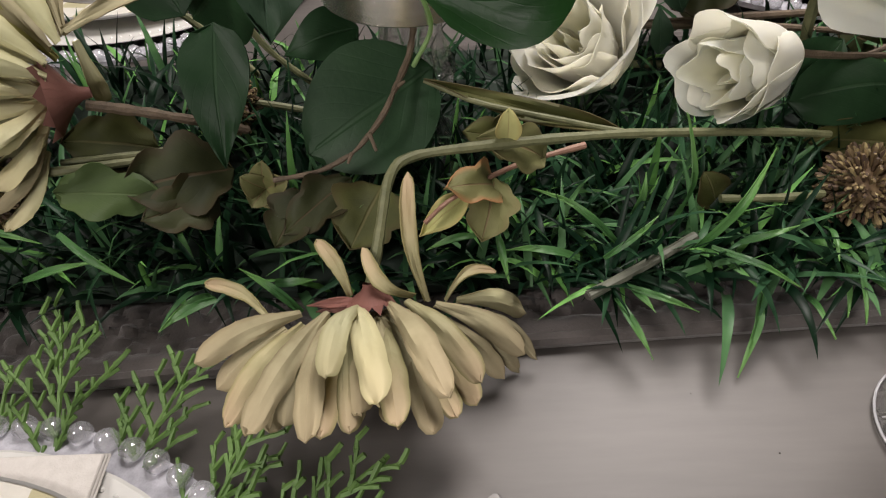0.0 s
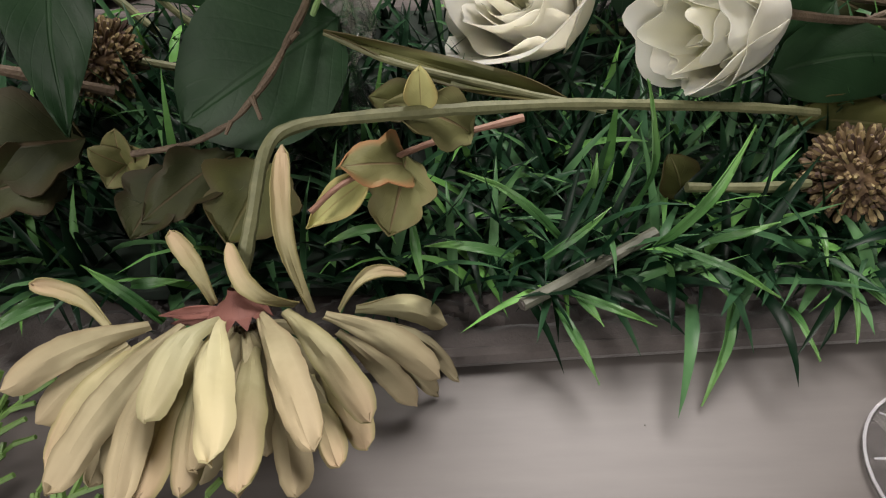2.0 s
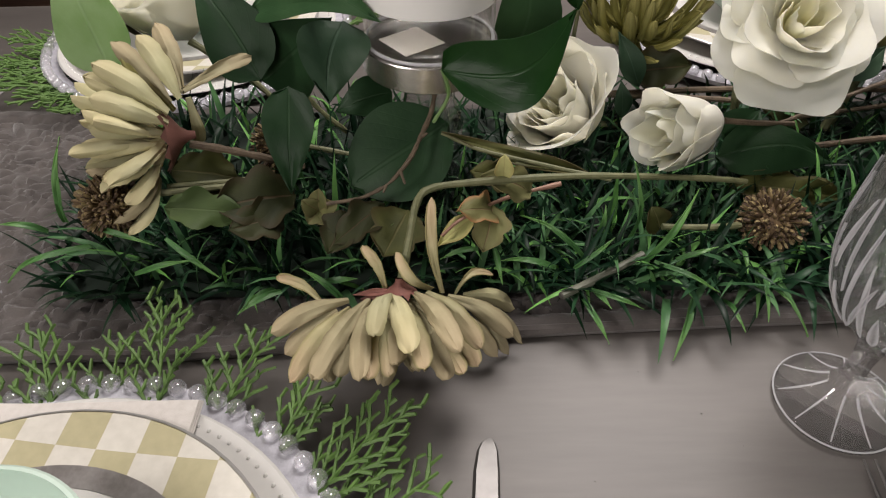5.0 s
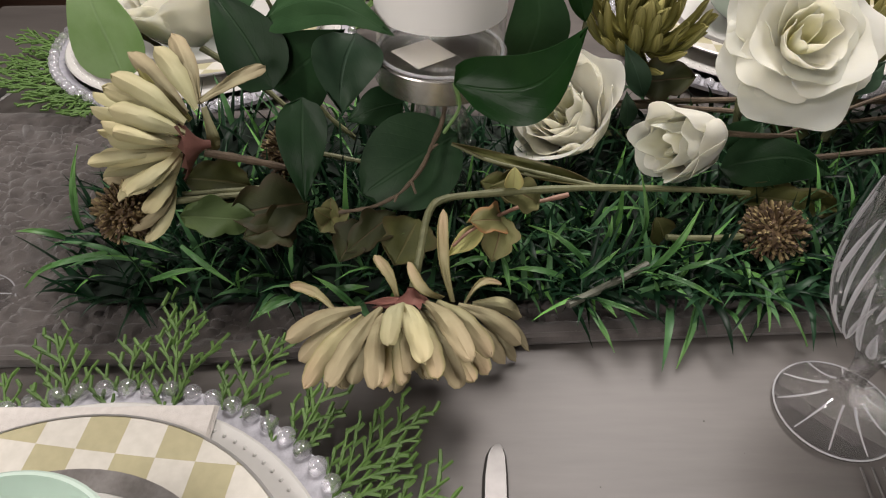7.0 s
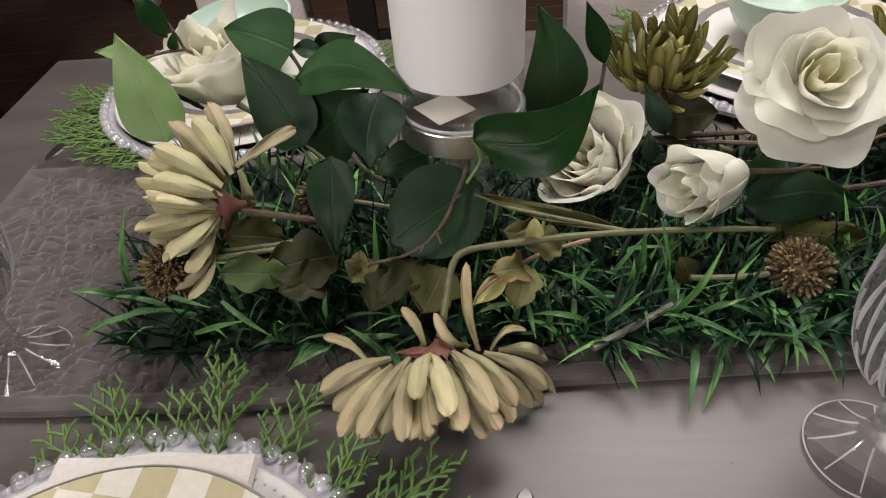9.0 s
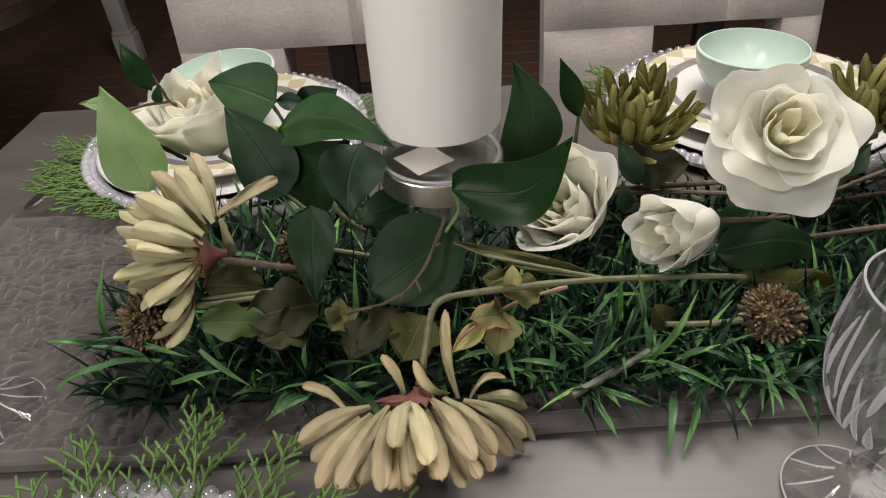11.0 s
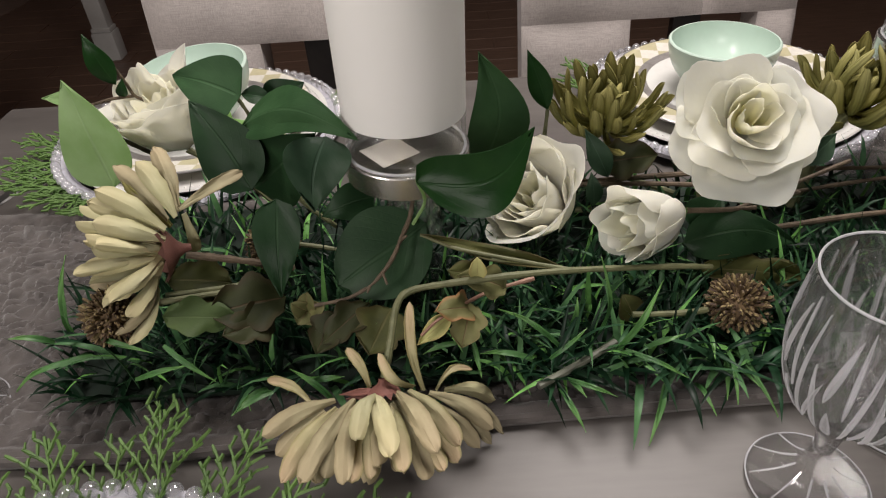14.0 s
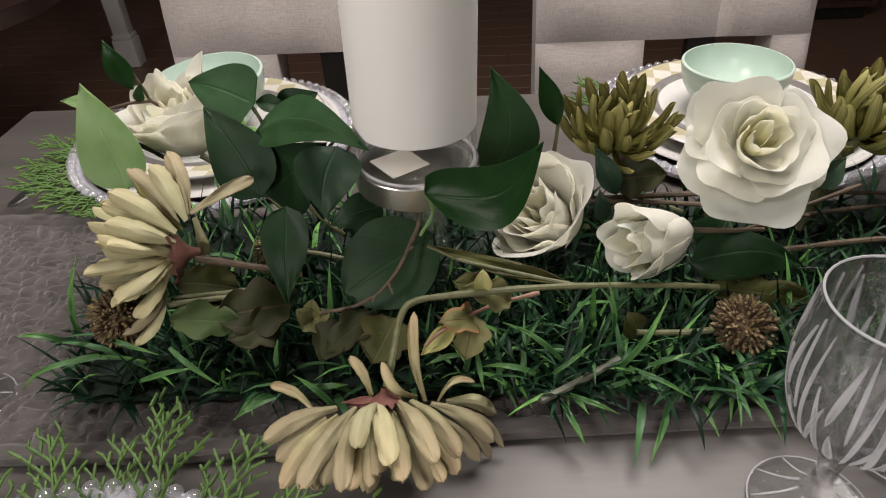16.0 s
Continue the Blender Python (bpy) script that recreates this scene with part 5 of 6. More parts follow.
# mum that hangs over the near hem
mum_a = thing("mum_flower", "large tan artificial mum hanging over the runner's edge", "flower", "mums", at=(-0.003, 0.236, 0.810))
AXIS_A = (0.03, -0.50, -0.86)
mum_head(mum_a, (-0.002, 0.232, 0.806), AXIS_A, ((12, 72, 0.58), (12, 52, 0.58), (8, 30, 0.5)), TAN, 3)
for k, (base, tip, w, bow, skew) in enumerate((
    ((-0.0340, 0.2340, 0.8040), (-0.0750, 0.2120, 0.8020), 0.0128, 0.10, 0.06), ((-0.0330, 0.2300, 0.8020), (-0.0660, 0.1960, 0.7780), 0.0135, 0.10, 0.06),
    ((-0.0220, 0.2320, 0.8070), (-0.0470, 0.1780, 0.8040), 0.0135, 0.10, 0.03), ((-0.0210, 0.2300, 0.8040), (-0.0200, 0.1680, 0.8180), 0.0125, 0.11, 0.02),
    ((-0.0170, 0.2300, 0.8000), (-0.0160, 0.1710, 0.8150), 0.0115, 0.06, 0.0), ((-0.0080, 0.2320, 0.8110), (-0.0130, 0.1860, 0.8300), 0.0115, 0.13, 0.05),
    ((-0.0090, 0.2330, 0.8090), (0.0060, 0.1740, 0.8300), 0.0140, 0.12, -0.03), ((0.0010, 0.2290, 0.8020), (0.0120, 0.1690, 0.8230), 0.0125, 0.08, -0.02),
    ((0.0040, 0.2330, 0.8100), (0.0290, 0.1800, 0.8240), 0.0135, 0.12, -0.05), ((0.0100, 0.2250, 0.7970), (0.0230, 0.1740, 0.8100), 0.0120, 0.05, 0.0),
    ((0.0110, 0.2350, 0.8090), (0.0410, 0.1970, 0.8050), 0.0125, 0.12, -0.06), ((0.0230, 0.2380, 0.8020), (0.0610, 0.2270, 0.7780), 0.0125, 0.10, -0.08),
    ((0.0280, 0.2400, 0.7970), (0.0680, 0.2360, 0.7600), 0.0070, 0.08, -0.12), ((0.0320, 0.2460, 0.7940), (0.0640, 0.2540, 0.7720), 0.0115, 0.10, -0.10),
    ((0.0260, 0.2380, 0.7920), (0.0520, 0.2260, 0.7600), 0.0110, 0.08, -0.04), ((0.0320, 0.2400, 0.7940), (0.0600, 0.2340, 0.7520), 0.0085, 0.06, -0.05),
    ((0.0190, 0.2320, 0.7960), (0.0390, 0.1940, 0.7930), 0.0120, 0.08, -0.03), ((-0.0370, 0.2200, 0.7890), (-0.0410, 0.1840, 0.7950), 0.0100, 0.04, 0.02),
    ((-0.0400, 0.2280, 0.8020), (-0.0690, 0.2080, 0.7880), 0.0125, 0.07, 0.04), ((-0.0120, 0.2250, 0.8050), (-0.0060, 0.1730, 0.8140), 0.0110, 0.06, 0.0),
    ((-0.0080, 0.2260, 0.8040), (-0.0020, 0.1780, 0.8170), 0.0125, 0.06, 0.0), ((-0.0010, 0.2240, 0.8030), (0.0090, 0.1760, 0.8140), 0.0115, 0.05, 0.0),
    ((0.0180, 0.2220, 0.7900), (0.0310, 0.1880, 0.7950), 0.0105, 0.04, 0.0), ((-0.0270, 0.2260, 0.8040), (-0.0350, 0.1850, 0.7980), 0.0120, 0.05, 0.02),
)):
    long_petal(mum_a, base, tip, w * 0.86, "petal_cream" if k in (5, 6, 13) else "petal_buff" if k % 3 == 1 else "petal_tan", k, bow, skew=skew)
for k, (base, tip, w, bow, skew) in enumerate((
    ((-0.0510, 0.2380, 0.7980), (-0.0780, 0.2500, 0.8080), 0.0080, -0.10, 0.10), ((-0.0130, 0.2400, 0.8070), (-0.0260, 0.2560, 0.8260), 0.0080, 0.14, 0.08),
    ((0.0140, 0.2400, 0.8060), (-0.0060, 0.2500, 0.8260), 0.0080, 0.24, -0.16), ((0.0200, 0.2360, 0.8070), (0.015, 0.264, 0.854), 0.0078, 0.10, -0.05),
    ((0.0270, 0.2420, 0.7990), (0.0500, 0.2560, 0.8010), 0.0058, 0.18, -0.22),
)):
    long_petal(mum_a, base, tip, w * 0.8, "petal_buff", 40 + k, bow, fold=0.45, skew=skew, name="stray_petal", shape="petal")
calyx(mum_a, (-0.004, 0.236, 0.809), AXIS_A, 0.0092, 0.0075, 1)
for k, (a, b) in enumerate((((-0.0050, 0.2360, 0.8090), (-0.0320, 0.2380, 0.8040)), ((-0.0060, 0.2350, 0.8080), (-0.0280, 0.2360, 0.8020)), ((-0.0010, 0.2370, 0.8080), (0.0030, 0.2400, 0.8070)))):
    leaf(mum_a, a, b, 0.0042, "calyx", "lance", (0, -0.6, 0.8), 0.08, 0.3, 0.02, k, "sepal", "dusty pink pointed sepal")
stalk(mum_a, [(-0.003, 0.240, 0.815), (0.0010, 0.2560, 0.8280), (0.0060, 0.2740, 0.8430), (0.0150, 0.2830, 0.8460), (0.0400, 0.2880, 0.8460), (0.0820, 0.2980, 0.8410), (0.1220, 0.3080, 0.8340), (0.1920, 0.3260, 0.8170), (0.2250, 0.3350, 0.8070)], 0.0024, 0.0020, "stem", label="ribbed green stem bent over")
stalk(mum_a, [(0.0200, 0.2600, 0.8290), (0.0330, 0.2700, 0.8340), (0.0620, 0.3000, 0.8250), (0.0950, 0.3100, 0.8270)], 0.0009, 0.0015, "stem_pink", "leaf_stalk", "pinkish leaf stalk")
leaf(mum_a, (0.0540, 0.2900, 0.8210), (0.0290, 0.2710, 0.8380), 0.022, "leaf_blush", "lobed", (0.0, -0.55, 0.83), 0.12, 0.2, 0.07, 1, label="yellowing lobed leaf")
leaf(mum_a, (0.0510, 0.2880, 0.8280), (0.0440, 0.2660, 0.8100), 0.026, "leaf_yellow", "lobed", (0.1, -0.75, 0.65), 0.15, 0.25, 0.05, 2)
leaf(mum_a, (0.0400, 0.2760, 0.8310), (0.0170, 0.2620, 0.8190), 0.013, "leaf_pale", "lance", (0.0, -0.6, 0.8), 0.05, 0.3, 0.05, 3)
leaf(mum_a, (0.0750, 0.3040, 0.8250), (0.0440, 0.2960, 0.8450), 0.024, "leaf_yellow", "lobed", (0.0, -0.6, 0.8), 0.15, 0.3, 0.05, 4)
leaf(mum_a, (0.0570, 0.2940, 0.8440), (0.0570, 0.2920, 0.8620), 0.0115, "leaf_pale", "round", (0.0, -0.9, 0.4), 0.1, 0.3, 0.03, 5)
leaf(mum_a, (0.0630, 0.3120, 0.8280), (0.0380, 0.3060, 0.8410), 0.022, "leaf_olive", "lobed", (0.0, -0.6, 0.8), 0.1, 0.2, 0.05, 6)
leaf(mum_a, (-0.0020, 0.3020, 0.8140), (-0.0170, 0.2720, 0.8010), 0.040, "leaf_olive", "lobed", (0.0, -0.75, 0.66), 0.1, 0.25, 0.06, 8)
leaf(mum_a, (-0.0170, 0.3060, 0.8160), (-0.0470, 0.2760, 0.8090), 0.026, "leaf_brown", "lobed", (0.0, -0.6, 0.8), 0.08, 0.25, 0.06, 7, label="brownish olive leaf")
leaf(mum_a, (-0.0380, 0.3000, 0.8120), (-0.0510, 0.2720, 0.8060), 0.030, "leaf_brown", "lobed", (0.0, -0.7, 0.7), 0.1, 0.2, 0.06, 17)
leaf(mum_a, (0.1190, 0.3220, 0.8230), (0.0200, 0.3350, 0.8500), 0.0120, "leaf_olive", "lance", (0.0, -0.6, 0.8), -0.04, 0.4, 0.02, 9)
stalk(mum_a, [(0.0200, 0.3350, 0.8500), (0.0450, 0.3300, 0.8400), (0.0850, 0.3250, 0.8310), (0.1290, 0.3200, 0.8220)], 0.0011, 0.0016, "stem", "leaf_stalk")

# mum that faces the runner's end
mum_b = thing("mum_flower", "large cream and olive artificial mum lying on its side", "flower", "mums", at=(-0.1430, 0.3140, 0.8650))
AXIS_B = (-0.90, -0.36, 0.12)
HEART_B = (-0.1450, 0.3140, 0.8640)
mum_head(mum_b, HEART_B, AXIS_B, ((8, 66, 0.70), (7, 44, 0.66), (5, 22, 0.5)), CREAM, 8)
for k, (base, tip, w, mt, up, bow, skew) in enumerate((
    ((-0.1310, 0.3220, 0.8890), (-0.1520, 0.3620, 0.9150), 0.0120, "petal_tan", (0.1, -0.8, 0.5), 0.06, 0.04), ((-0.1310, 0.3160, 0.8890), (-0.1530, 0.3360, 0.9190), 0.0125, "petal_cream", (0, -0.8, 0.5), 0.08, 0.05),
    ((-0.1400, 0.3220, 0.8830), (-0.1780, 0.3520, 0.9080), 0.0115, "petal_tan", (0, -0.8, 0.5), 0.05, 0.03), ((-0.1380, 0.3120, 0.8830), (-0.1730, 0.3150, 0.9130), 0.0120, "petal_cream", (0, -0.7, 0.7), 0.08, 0.05),
    ((-0.1410, 0.3160, 0.8790), (-0.1790, 0.3120, 0.9070), 0.0110, "petal_cream", (0, -0.7, 0.7), 0.05, 0.02), ((-0.1390, 0.3090, 0.8770), (-0.1710, 0.2960, 0.9020), 0.0130, "petal_cream", (0, -0.65, 0.76), 0.08, 0.02),
    ((-0.1450, 0.3140, 0.8680), (-0.1810, 0.3020, 0.8900), 0.0120, "petal_tan", (0, -0.65, 0.76), 0.04, 0.0), ((-0.1440, 0.3080, 0.8720), (-0.1750, 0.2900, 0.8870), 0.0120, "petal_cream", (0, -0.65, 0.76), 0.09, 0.0),
    ((-0.1460, 0.3070, 0.8650), (-0.1840, 0.2880, 0.8750), 0.0120, "petal_cream", (0, -0.65, 0.76), 0.09, -0.02), ((-0.1450, 0.3060, 0.8620), (-0.1710, 0.2760, 0.8600), 0.0125, "petal_cream", (0, -0.65, 0.76), 0.10, -0.05),
    ((-0.1500, 0.3060, 0.8530), (-0.1610, 0.2720, 0.8470), 0.0100, "petal_cream", (0, -0.65, 0.76), 0.06, -0.04), ((-0.1600, 0.2900, 0.8360), (-0.1890, 0.2720, 0.8430), 0.0090, "petal_tan", (0, -0.5, 0.86), -0.10, 0.10),
    ((-0.1520, 0.3040, 0.8480), (-0.1710, 0.2680, 0.8360), 0.0075, "petal_tan", (0, -0.65, 0.76), 0.06, -0.14), ((-0.1540, 0.3040, 0.8420), (-0.1640, 0.2660, 0.8280), 0.0085, "petal_cream", (0, -0.65, 0.76), 0.05, -0.10),
    ((-0.1570, 0.3120, 0.8480), (-0.1920, 0.2960, 0.8530), 0.0110, "petal_tan", (0, -0.65, 0.76), 0.05, 0.0), ((-0.1390, 0.3220, 0.8780), (-0.1710, 0.3450, 0.9040), 0.0120, "petal_olive", (0, -0.8, 0.5), 0.03, 0.0),
)):
    long_petal(mum_b, base, tip, w, mt, k + 70, bow, up, skew=skew)
long_petal(mum_b, (-0.1300, 0.3220, 0.8910), (-0.099, 0.364, 0.891), 0.0088, "petal_tan", 91, 0.07, (0.1, -0.8, 0.6), 0.35, name="stray_petal", shape="petal")
long_petal(mum_b, (-0.1320, 0.3300, 0.8820), (-0.1360, 0.3360, 0.8460), 0.0080, "petal_cream", 92, 0.1, (0.5, -0.8, 0.2), 0.3, name="stray_petal", shape="petal")
calyx(mum_b, HEART_B, AXIS_B, 0.0180, 0.016, 2)
stalk(mum_b, [(-0.1370, 0.3220, 0.8540), (-0.1240, 0.3250, 0.8490), (-0.1040, 0.3300, 0.8400), (-0.0750, 0.3450, 0.8190)], 0.0027, 0.0024, "twig", label="brown green stem")
leaf(mum_b, (-0.1140, 0.3250, 0.8250), (-0.1520, 0.3120, 0.8410), 0.034, "leaf_olive", "lobed", (0, -0.6, 0.8), 0.1, 0.2, 0.06, 1, label="olive lobed leaf")
leaf(mum_b, (-0.1470, 0.2840, 0.8340), (-0.1020, 0.2920, 0.8220), 0.027, "leaf_lime", "lobed", (0, -0.65, 0.76), 0.08, 0.2, 0.06, 2, label="light green lobed leaf")
leaf(mum_b, (-0.0750, 0.3120, 0.8200), (-0.1210, 0.2900, 0.8280), 0.042, "leaf_brown", "lobed", (0, -0.65, 0.76), 0.1, 0.25, 0.06, 3)
leaf(mum_b, (-0.0820, 0.3000, 0.8110), (-0.1090, 0.2760, 0.8220), 0.030, "leaf_brown", "lobed", (0, -0.65, 0.76), 0.1, 0.25, 0.06, 13)
for k, (px, dz) in enumerate((((-0.0680, 0.3000, 0.8250), 0), ((-0.0570, 0.3040, 0.8310), 0), ((-0.0460, 0.3000, 0.8210), 0), ((-0.0660, 0.2960, 0.8090), 0), ((-0.0510, 0.2960, 0.8090), 0))):
    leaf(mum_b, (-0.0600, 0.3060, 0.8120), px, 0.013, "leaf_yellow", "round", (0, -0.8, 0.6), 0.1, 0.3, 0.03, k)
stalk(mum_b, [(-0.1530, 0.2960, 0.8360), (-0.1250, 0.3040, 0.8330), (-0.0940, 0.3140, 0.8290)], 0.0024, 0.0020, "stem", "leaf_stalk")
stalk(mum_b, [(-0.1510, 0.3040, 0.8350), (-0.1250, 0.3080, 0.8340), (-0.0970, 0.3180, 0.8300)], 0.0018, 0.0016, "stem", "leaf_stalk")
thistle((-0.1800, 0.2860, 0.8350), 0.018, [(-0.1750, 0.2900, 0.8370), (-0.1530, 0.2960, 0.8360)], 31)

# upright olive mums behind
mum_c = thing("mum_flower", "olive green artificial mum standing upright", "flower", "mums", at=(0.1760, 0.4850, 0.8460))
mum_head(mum_c, (0.1750, 0.4850, 0.8450), (-0.02, -0.12, 1.0), ((18, 104, 1.0), (17, 90, 0.98), (14, 74, 0.86), (10, 54, 0.72), (5, 24, 0.6)), OLIVE, 12)
stalk(mum_c, [(0.1750, 0.4850, 0.8440), (0.19, 0.48, 0.80), (0.24, 0.46, 0.785)], 0.003, 0.0026, "stem")
leaf(mum_c, (0.1630, 0.4480, 0.8280), (0.2120, 0.4460, 0.8350), 0.036, "leaf_brown", "lobed", (0, -0.8, 0.6), 0.1, 0.2, 0.06, 3)
mum_d = thing("mum_flower", "dark olive green artificial mum on a thick stem", "flower", "mums", at=(0.3800, 0.4800, 0.8460))
mum_head(mum_d, (0.3780, 0.4800, 0.8470), (-0.02, -0.1, 1.0), ((17, 102, 1.05), (15, 86, 1.02), (12, 66, 0.9), (7, 38, 0.78)), OLIVE, 14)
stalk(mum_d, [(0.3800, 0.4800, 0.8460), (0.3650, 0.4680, 0.8430), (0.3510, 0.4580, 0.8300), (0.335, 0.445, 0.775)], 0.0062, 0.0048, "stem", label="thick olive stem")
leaf(mum_d, (0.275, 0.45, 0.80), (0.324, 0.45, 0.777), 0.030, "leaf_brown", "lobed", (0, -0.8, 0.6), 0.1, 0.2, 0.06, 5)

# roses
rose_a = thing("rose", "white half-open artificial rose beside the candle holder", "flower", "white roses", at=(0.1190, 0.4150, 0.8140))
rose(rose_a, (0.1280, 0.4220, 0.7950), (-0.55, -0.36, 0.75), 0.0460, HALF, 4, 0.06)
stalk(rose_a, [(0.1220, 0.4180, 0.8100), (0.13, 0.44, 0.79), (0.17, 0.45, 0.78)], 0.003, 0.0024, "stem")
rose_b = thing("rose", "large open white artificial rose with cream heart", "flower", "white roses", at=(0.2420, 0.3850, 0.8920))
rose(rose_b, (0.2470, 0.3880, 0.8870), (-0.16, -0.66, 0.68), 0.0375, OPEN, 9)
stalk(rose_b, [(0.2490, 0.3920, 0.8840), (0.235, 0.41, 0.86), (0.245, 0.42, 0.80), (0.26, 0.43, 0.775)], 0.003, 0.0026, "stem")
bud = thing("rosebud", "white artificial rosebud lying on the grass", "flower", "white roses", at=(0.205, 0.361, 0.840))
rose(bud, (0.2065, 0.360, 0.839), (-0.87, -0.46, 0.14), 0.0345, BUD, 6, 0.03)
sepals(bud, (0.211, 0.363, 0.838), (-0.90, -0.28, -0.02), 0.024, 0.4)
stalk(bud, [(0.210, 0.362, 0.838), (0.2390, 0.3740, 0.8280), (0.2730, 0.3880, 0.8180)], 0.0022, 0.0018, "twig")
leaf(bud, (0.2100, 0.3560, 0.8130), (0.3040, 0.3720, 0.7930), 0.040, "leaf_dark", "ovate", (0, -0.55, 0.83), 0.12, -0.15, 0.02, 3, label="dark green pointed leaf", skew=-0.07)
leaf(bud, (0.2210, 0.3720, 0.8120), (0.2480, 0.3920, 0.8270), 0.034, "leaf_dark", "ovate", (0, -0.7, 0.7), 0.1, 0.2, 0.02, 4)
rose_c = thing("rose", "white open artificial rose behind the cream mum", "flower", "white roses", at=(-0.1730, 0.4620, 0.8690))
rose(rose_c, (-0.1780, 0.4660, 0.8570), (-0.25, -0.15, 1.0), 0.046, HALF, 15, 0.10)
sepals(rose_c, (-0.1430, 0.4520, 0.8710), (0.5, -0.2, 0.6), 0.03, 0.1)
stalk(rose_c, [(-0.1800, 0.4700, 0.8530), (-0.14, 0.47, 0.82), (-0.10, 0.46, 0.78)], 0.003, 0.0024, "stem")

# leafy branches
br = thing("leafy_branch", "artificial branch with large dark green heart-shaped leaves", "greenery", "leafy branches", at=(0.0, 0.325, 0.84))
stalk(br, [(-0.0530, 0.3000, 0.8220), (-0.0320, 0.3040, 0.8230), (-0.0160, 0.3080, 0.8290), (-0.0070, 0.3120, 0.8360), (0.0010, 0.3200, 0.8430), (0.0070, 0.3340, 0.8490), (0.0130, 0.3470, 0.8560), (0.0160, 0.3560, 0.8660)], 0.0012, 0.0017, "twig", label="thorny brown twig", knobs=0.6)
for a, b in (((-0.0060, 0.3120, 0.8380), (-0.0030, 0.3060, 0.8320)), ((-0.0150, 0.3080, 0.8300), (-0.0170, 0.3040, 0.8270)), ((0.0060, 0.3340, 0.8470), (0.0110, 0.3320, 0.8520))):
    stalk(br, [a, tuple((a[q] + b[q]) / 2 for q in range(3)), b], 0.0014, 0.0007, "twig", "thorn")
leaf(br, (0.0240, 0.3500, 0.8480), (-0.0400, 0.3220, 0.8190), 0.066, "leaf_dark", "round", (-0.05, -0.72, 0.69), 0.03, 0.06, 0.01, 2, label="round dark green leaf")
leaf(br, (-0.0740, 0.3440, 0.8800), (-0.0740, 0.3020, 0.8290), 0.032, "leaf_dark", "ovate", (0.1, -0.75, 0.65), 0.08, 0.15, 0.02, 3)
leaf(br, (0.022, 0.327, 0.898), (0.093, 0.314, 0.938), 0.045, "leaf_mid", "ovate", (0.30, -0.75, 0.45), -0.10, 0.18, 0.01, 5, label="glossy green leaf in front of the rose", skew=0.24)
stalk(br, [(0.022, 0.327, 0.898), (0.0250, 0.3400, 0.8740), (0.0150, 0.3450, 0.8520)], 0.0010, 0.0012, "leaf_light", "leaf_stalk")
leaf(br, (-0.0130, 0.3720, 0.8590), (-0.0510, 0.3620, 0.8510), 0.030, "leaf_dark", "ovate", (0, -0.6, 0.8), 0.1, 0.1, 0.02, 6)

br = thing("leafy_branch", "artificial branch with pointed green leaves beside the candle", "greenery", "leafy branches", at=(-0.09, 0.42, 0.86))
stalk(br, [(-0.1080, 0.4180, 0.9210), (-0.1020, 0.4180, 0.9040), (-0.0990, 0.4200, 0.8810), (-0.085, 0.435, 0.82), (-0.06, 0.44, 0.785)], 0.0013, 0.0022, "stem")
leaf(br, (-0.1030, 0.4120, 0.9240), (-0.1540, 0.4300, 0.9350), 0.046, "leaf_sage", "heart", (0.10, -0.80, 0.58), 0.06, 0.08, 0.01, 3, label="heart-shaped green leaf", skew=0.03)
leaf(br, (-0.1000, 0.3760, 0.8680), (-0.1390, 0.4080, 0.9250), 0.046, "leaf_dark", "ovate", (0.25, -0.95, 0.15), 0.05, 0.12, 0.01, 4, skew=0.04)
leaf(br, (-0.1030, 0.4020, 0.9050), (-0.0140, 0.3450, 0.9200), 0.036, "leaf_sage", "ovate", (0.0, -0.75, 0.65), 0.10, -0.1, 0.01, 5, skew=-0.12)
leaf(br, (-0.0930, 0.4360, 0.9030), (-0.0640, 0.4450, 0.9170), 0.030, "leaf_dark", "ovate", (0.1, -0.8, 0.6), 0.1, 0.1, 0.02, 6)
leaf(br, (-0.1080, 0.4040, 0.8520), (-0.0490, 0.3840, 0.9060), 0.058, "leaf_dark", "ovate", (0.1, -0.92, 0.4), 0.06, 0.1, 0.02, 7)
leaf(br, (-0.0400, 0.3760, 0.9070), (-0.051, 0.345, 0.867), 0.044, "leaf_grey", "ovate", (0.2, -0.9, 0.3), 0.15, 0.25, 0.06, 8, skew=0.10)
leaf(br, (-0.1020, 0.4100, 0.8750), (-0.1190, 0.4140, 0.9000), 0.022, "leaf_lime", "ovate", (0.1, -0.9, 0.3), 0.1, 0.2, 0.04, 9)
leaf(br, (-0.1060, 0.4240, 0.9200), (-0.0840, 0.4240, 0.9150), 0.014, "leaf_dark", "lance", (0.0, -0.7, 0.7), 0.1, 0.3, 0.02, 10)

br = thing("leafy_branch", "artificial twig with light green leaves over the charger", "greenery", "leafy branches", at=(-0.2, 0.44, 0.88))
leaf(br, (-0.2110, 0.3980, 0.8640), (-0.2290, 0.4200, 0.9410), 0.053, "leaf_light", "ovate", (-0.1, -0.92, 0.35), 0.06, 0.12, 0.01, 3, label="broad light green leaf", skew=0.05)
stalk(br, [(-0.2050, 0.4520, 0.9340), (-0.2030, 0.4560, 0.9200), (-0.2020, 0.4600, 0.9080), (-0.1930, 0.4640, 0.8980), (-0.1900, 0.4660, 0.8790)], 0.0011, 0.0018, "twig")
stalk(br, [(-0.2300, 0.4400, 0.9110), (-0.2160, 0.4500, 0.9110), (-0.2020, 0.4600, 0.9080)], 0.0011, 0.0013, "twig")
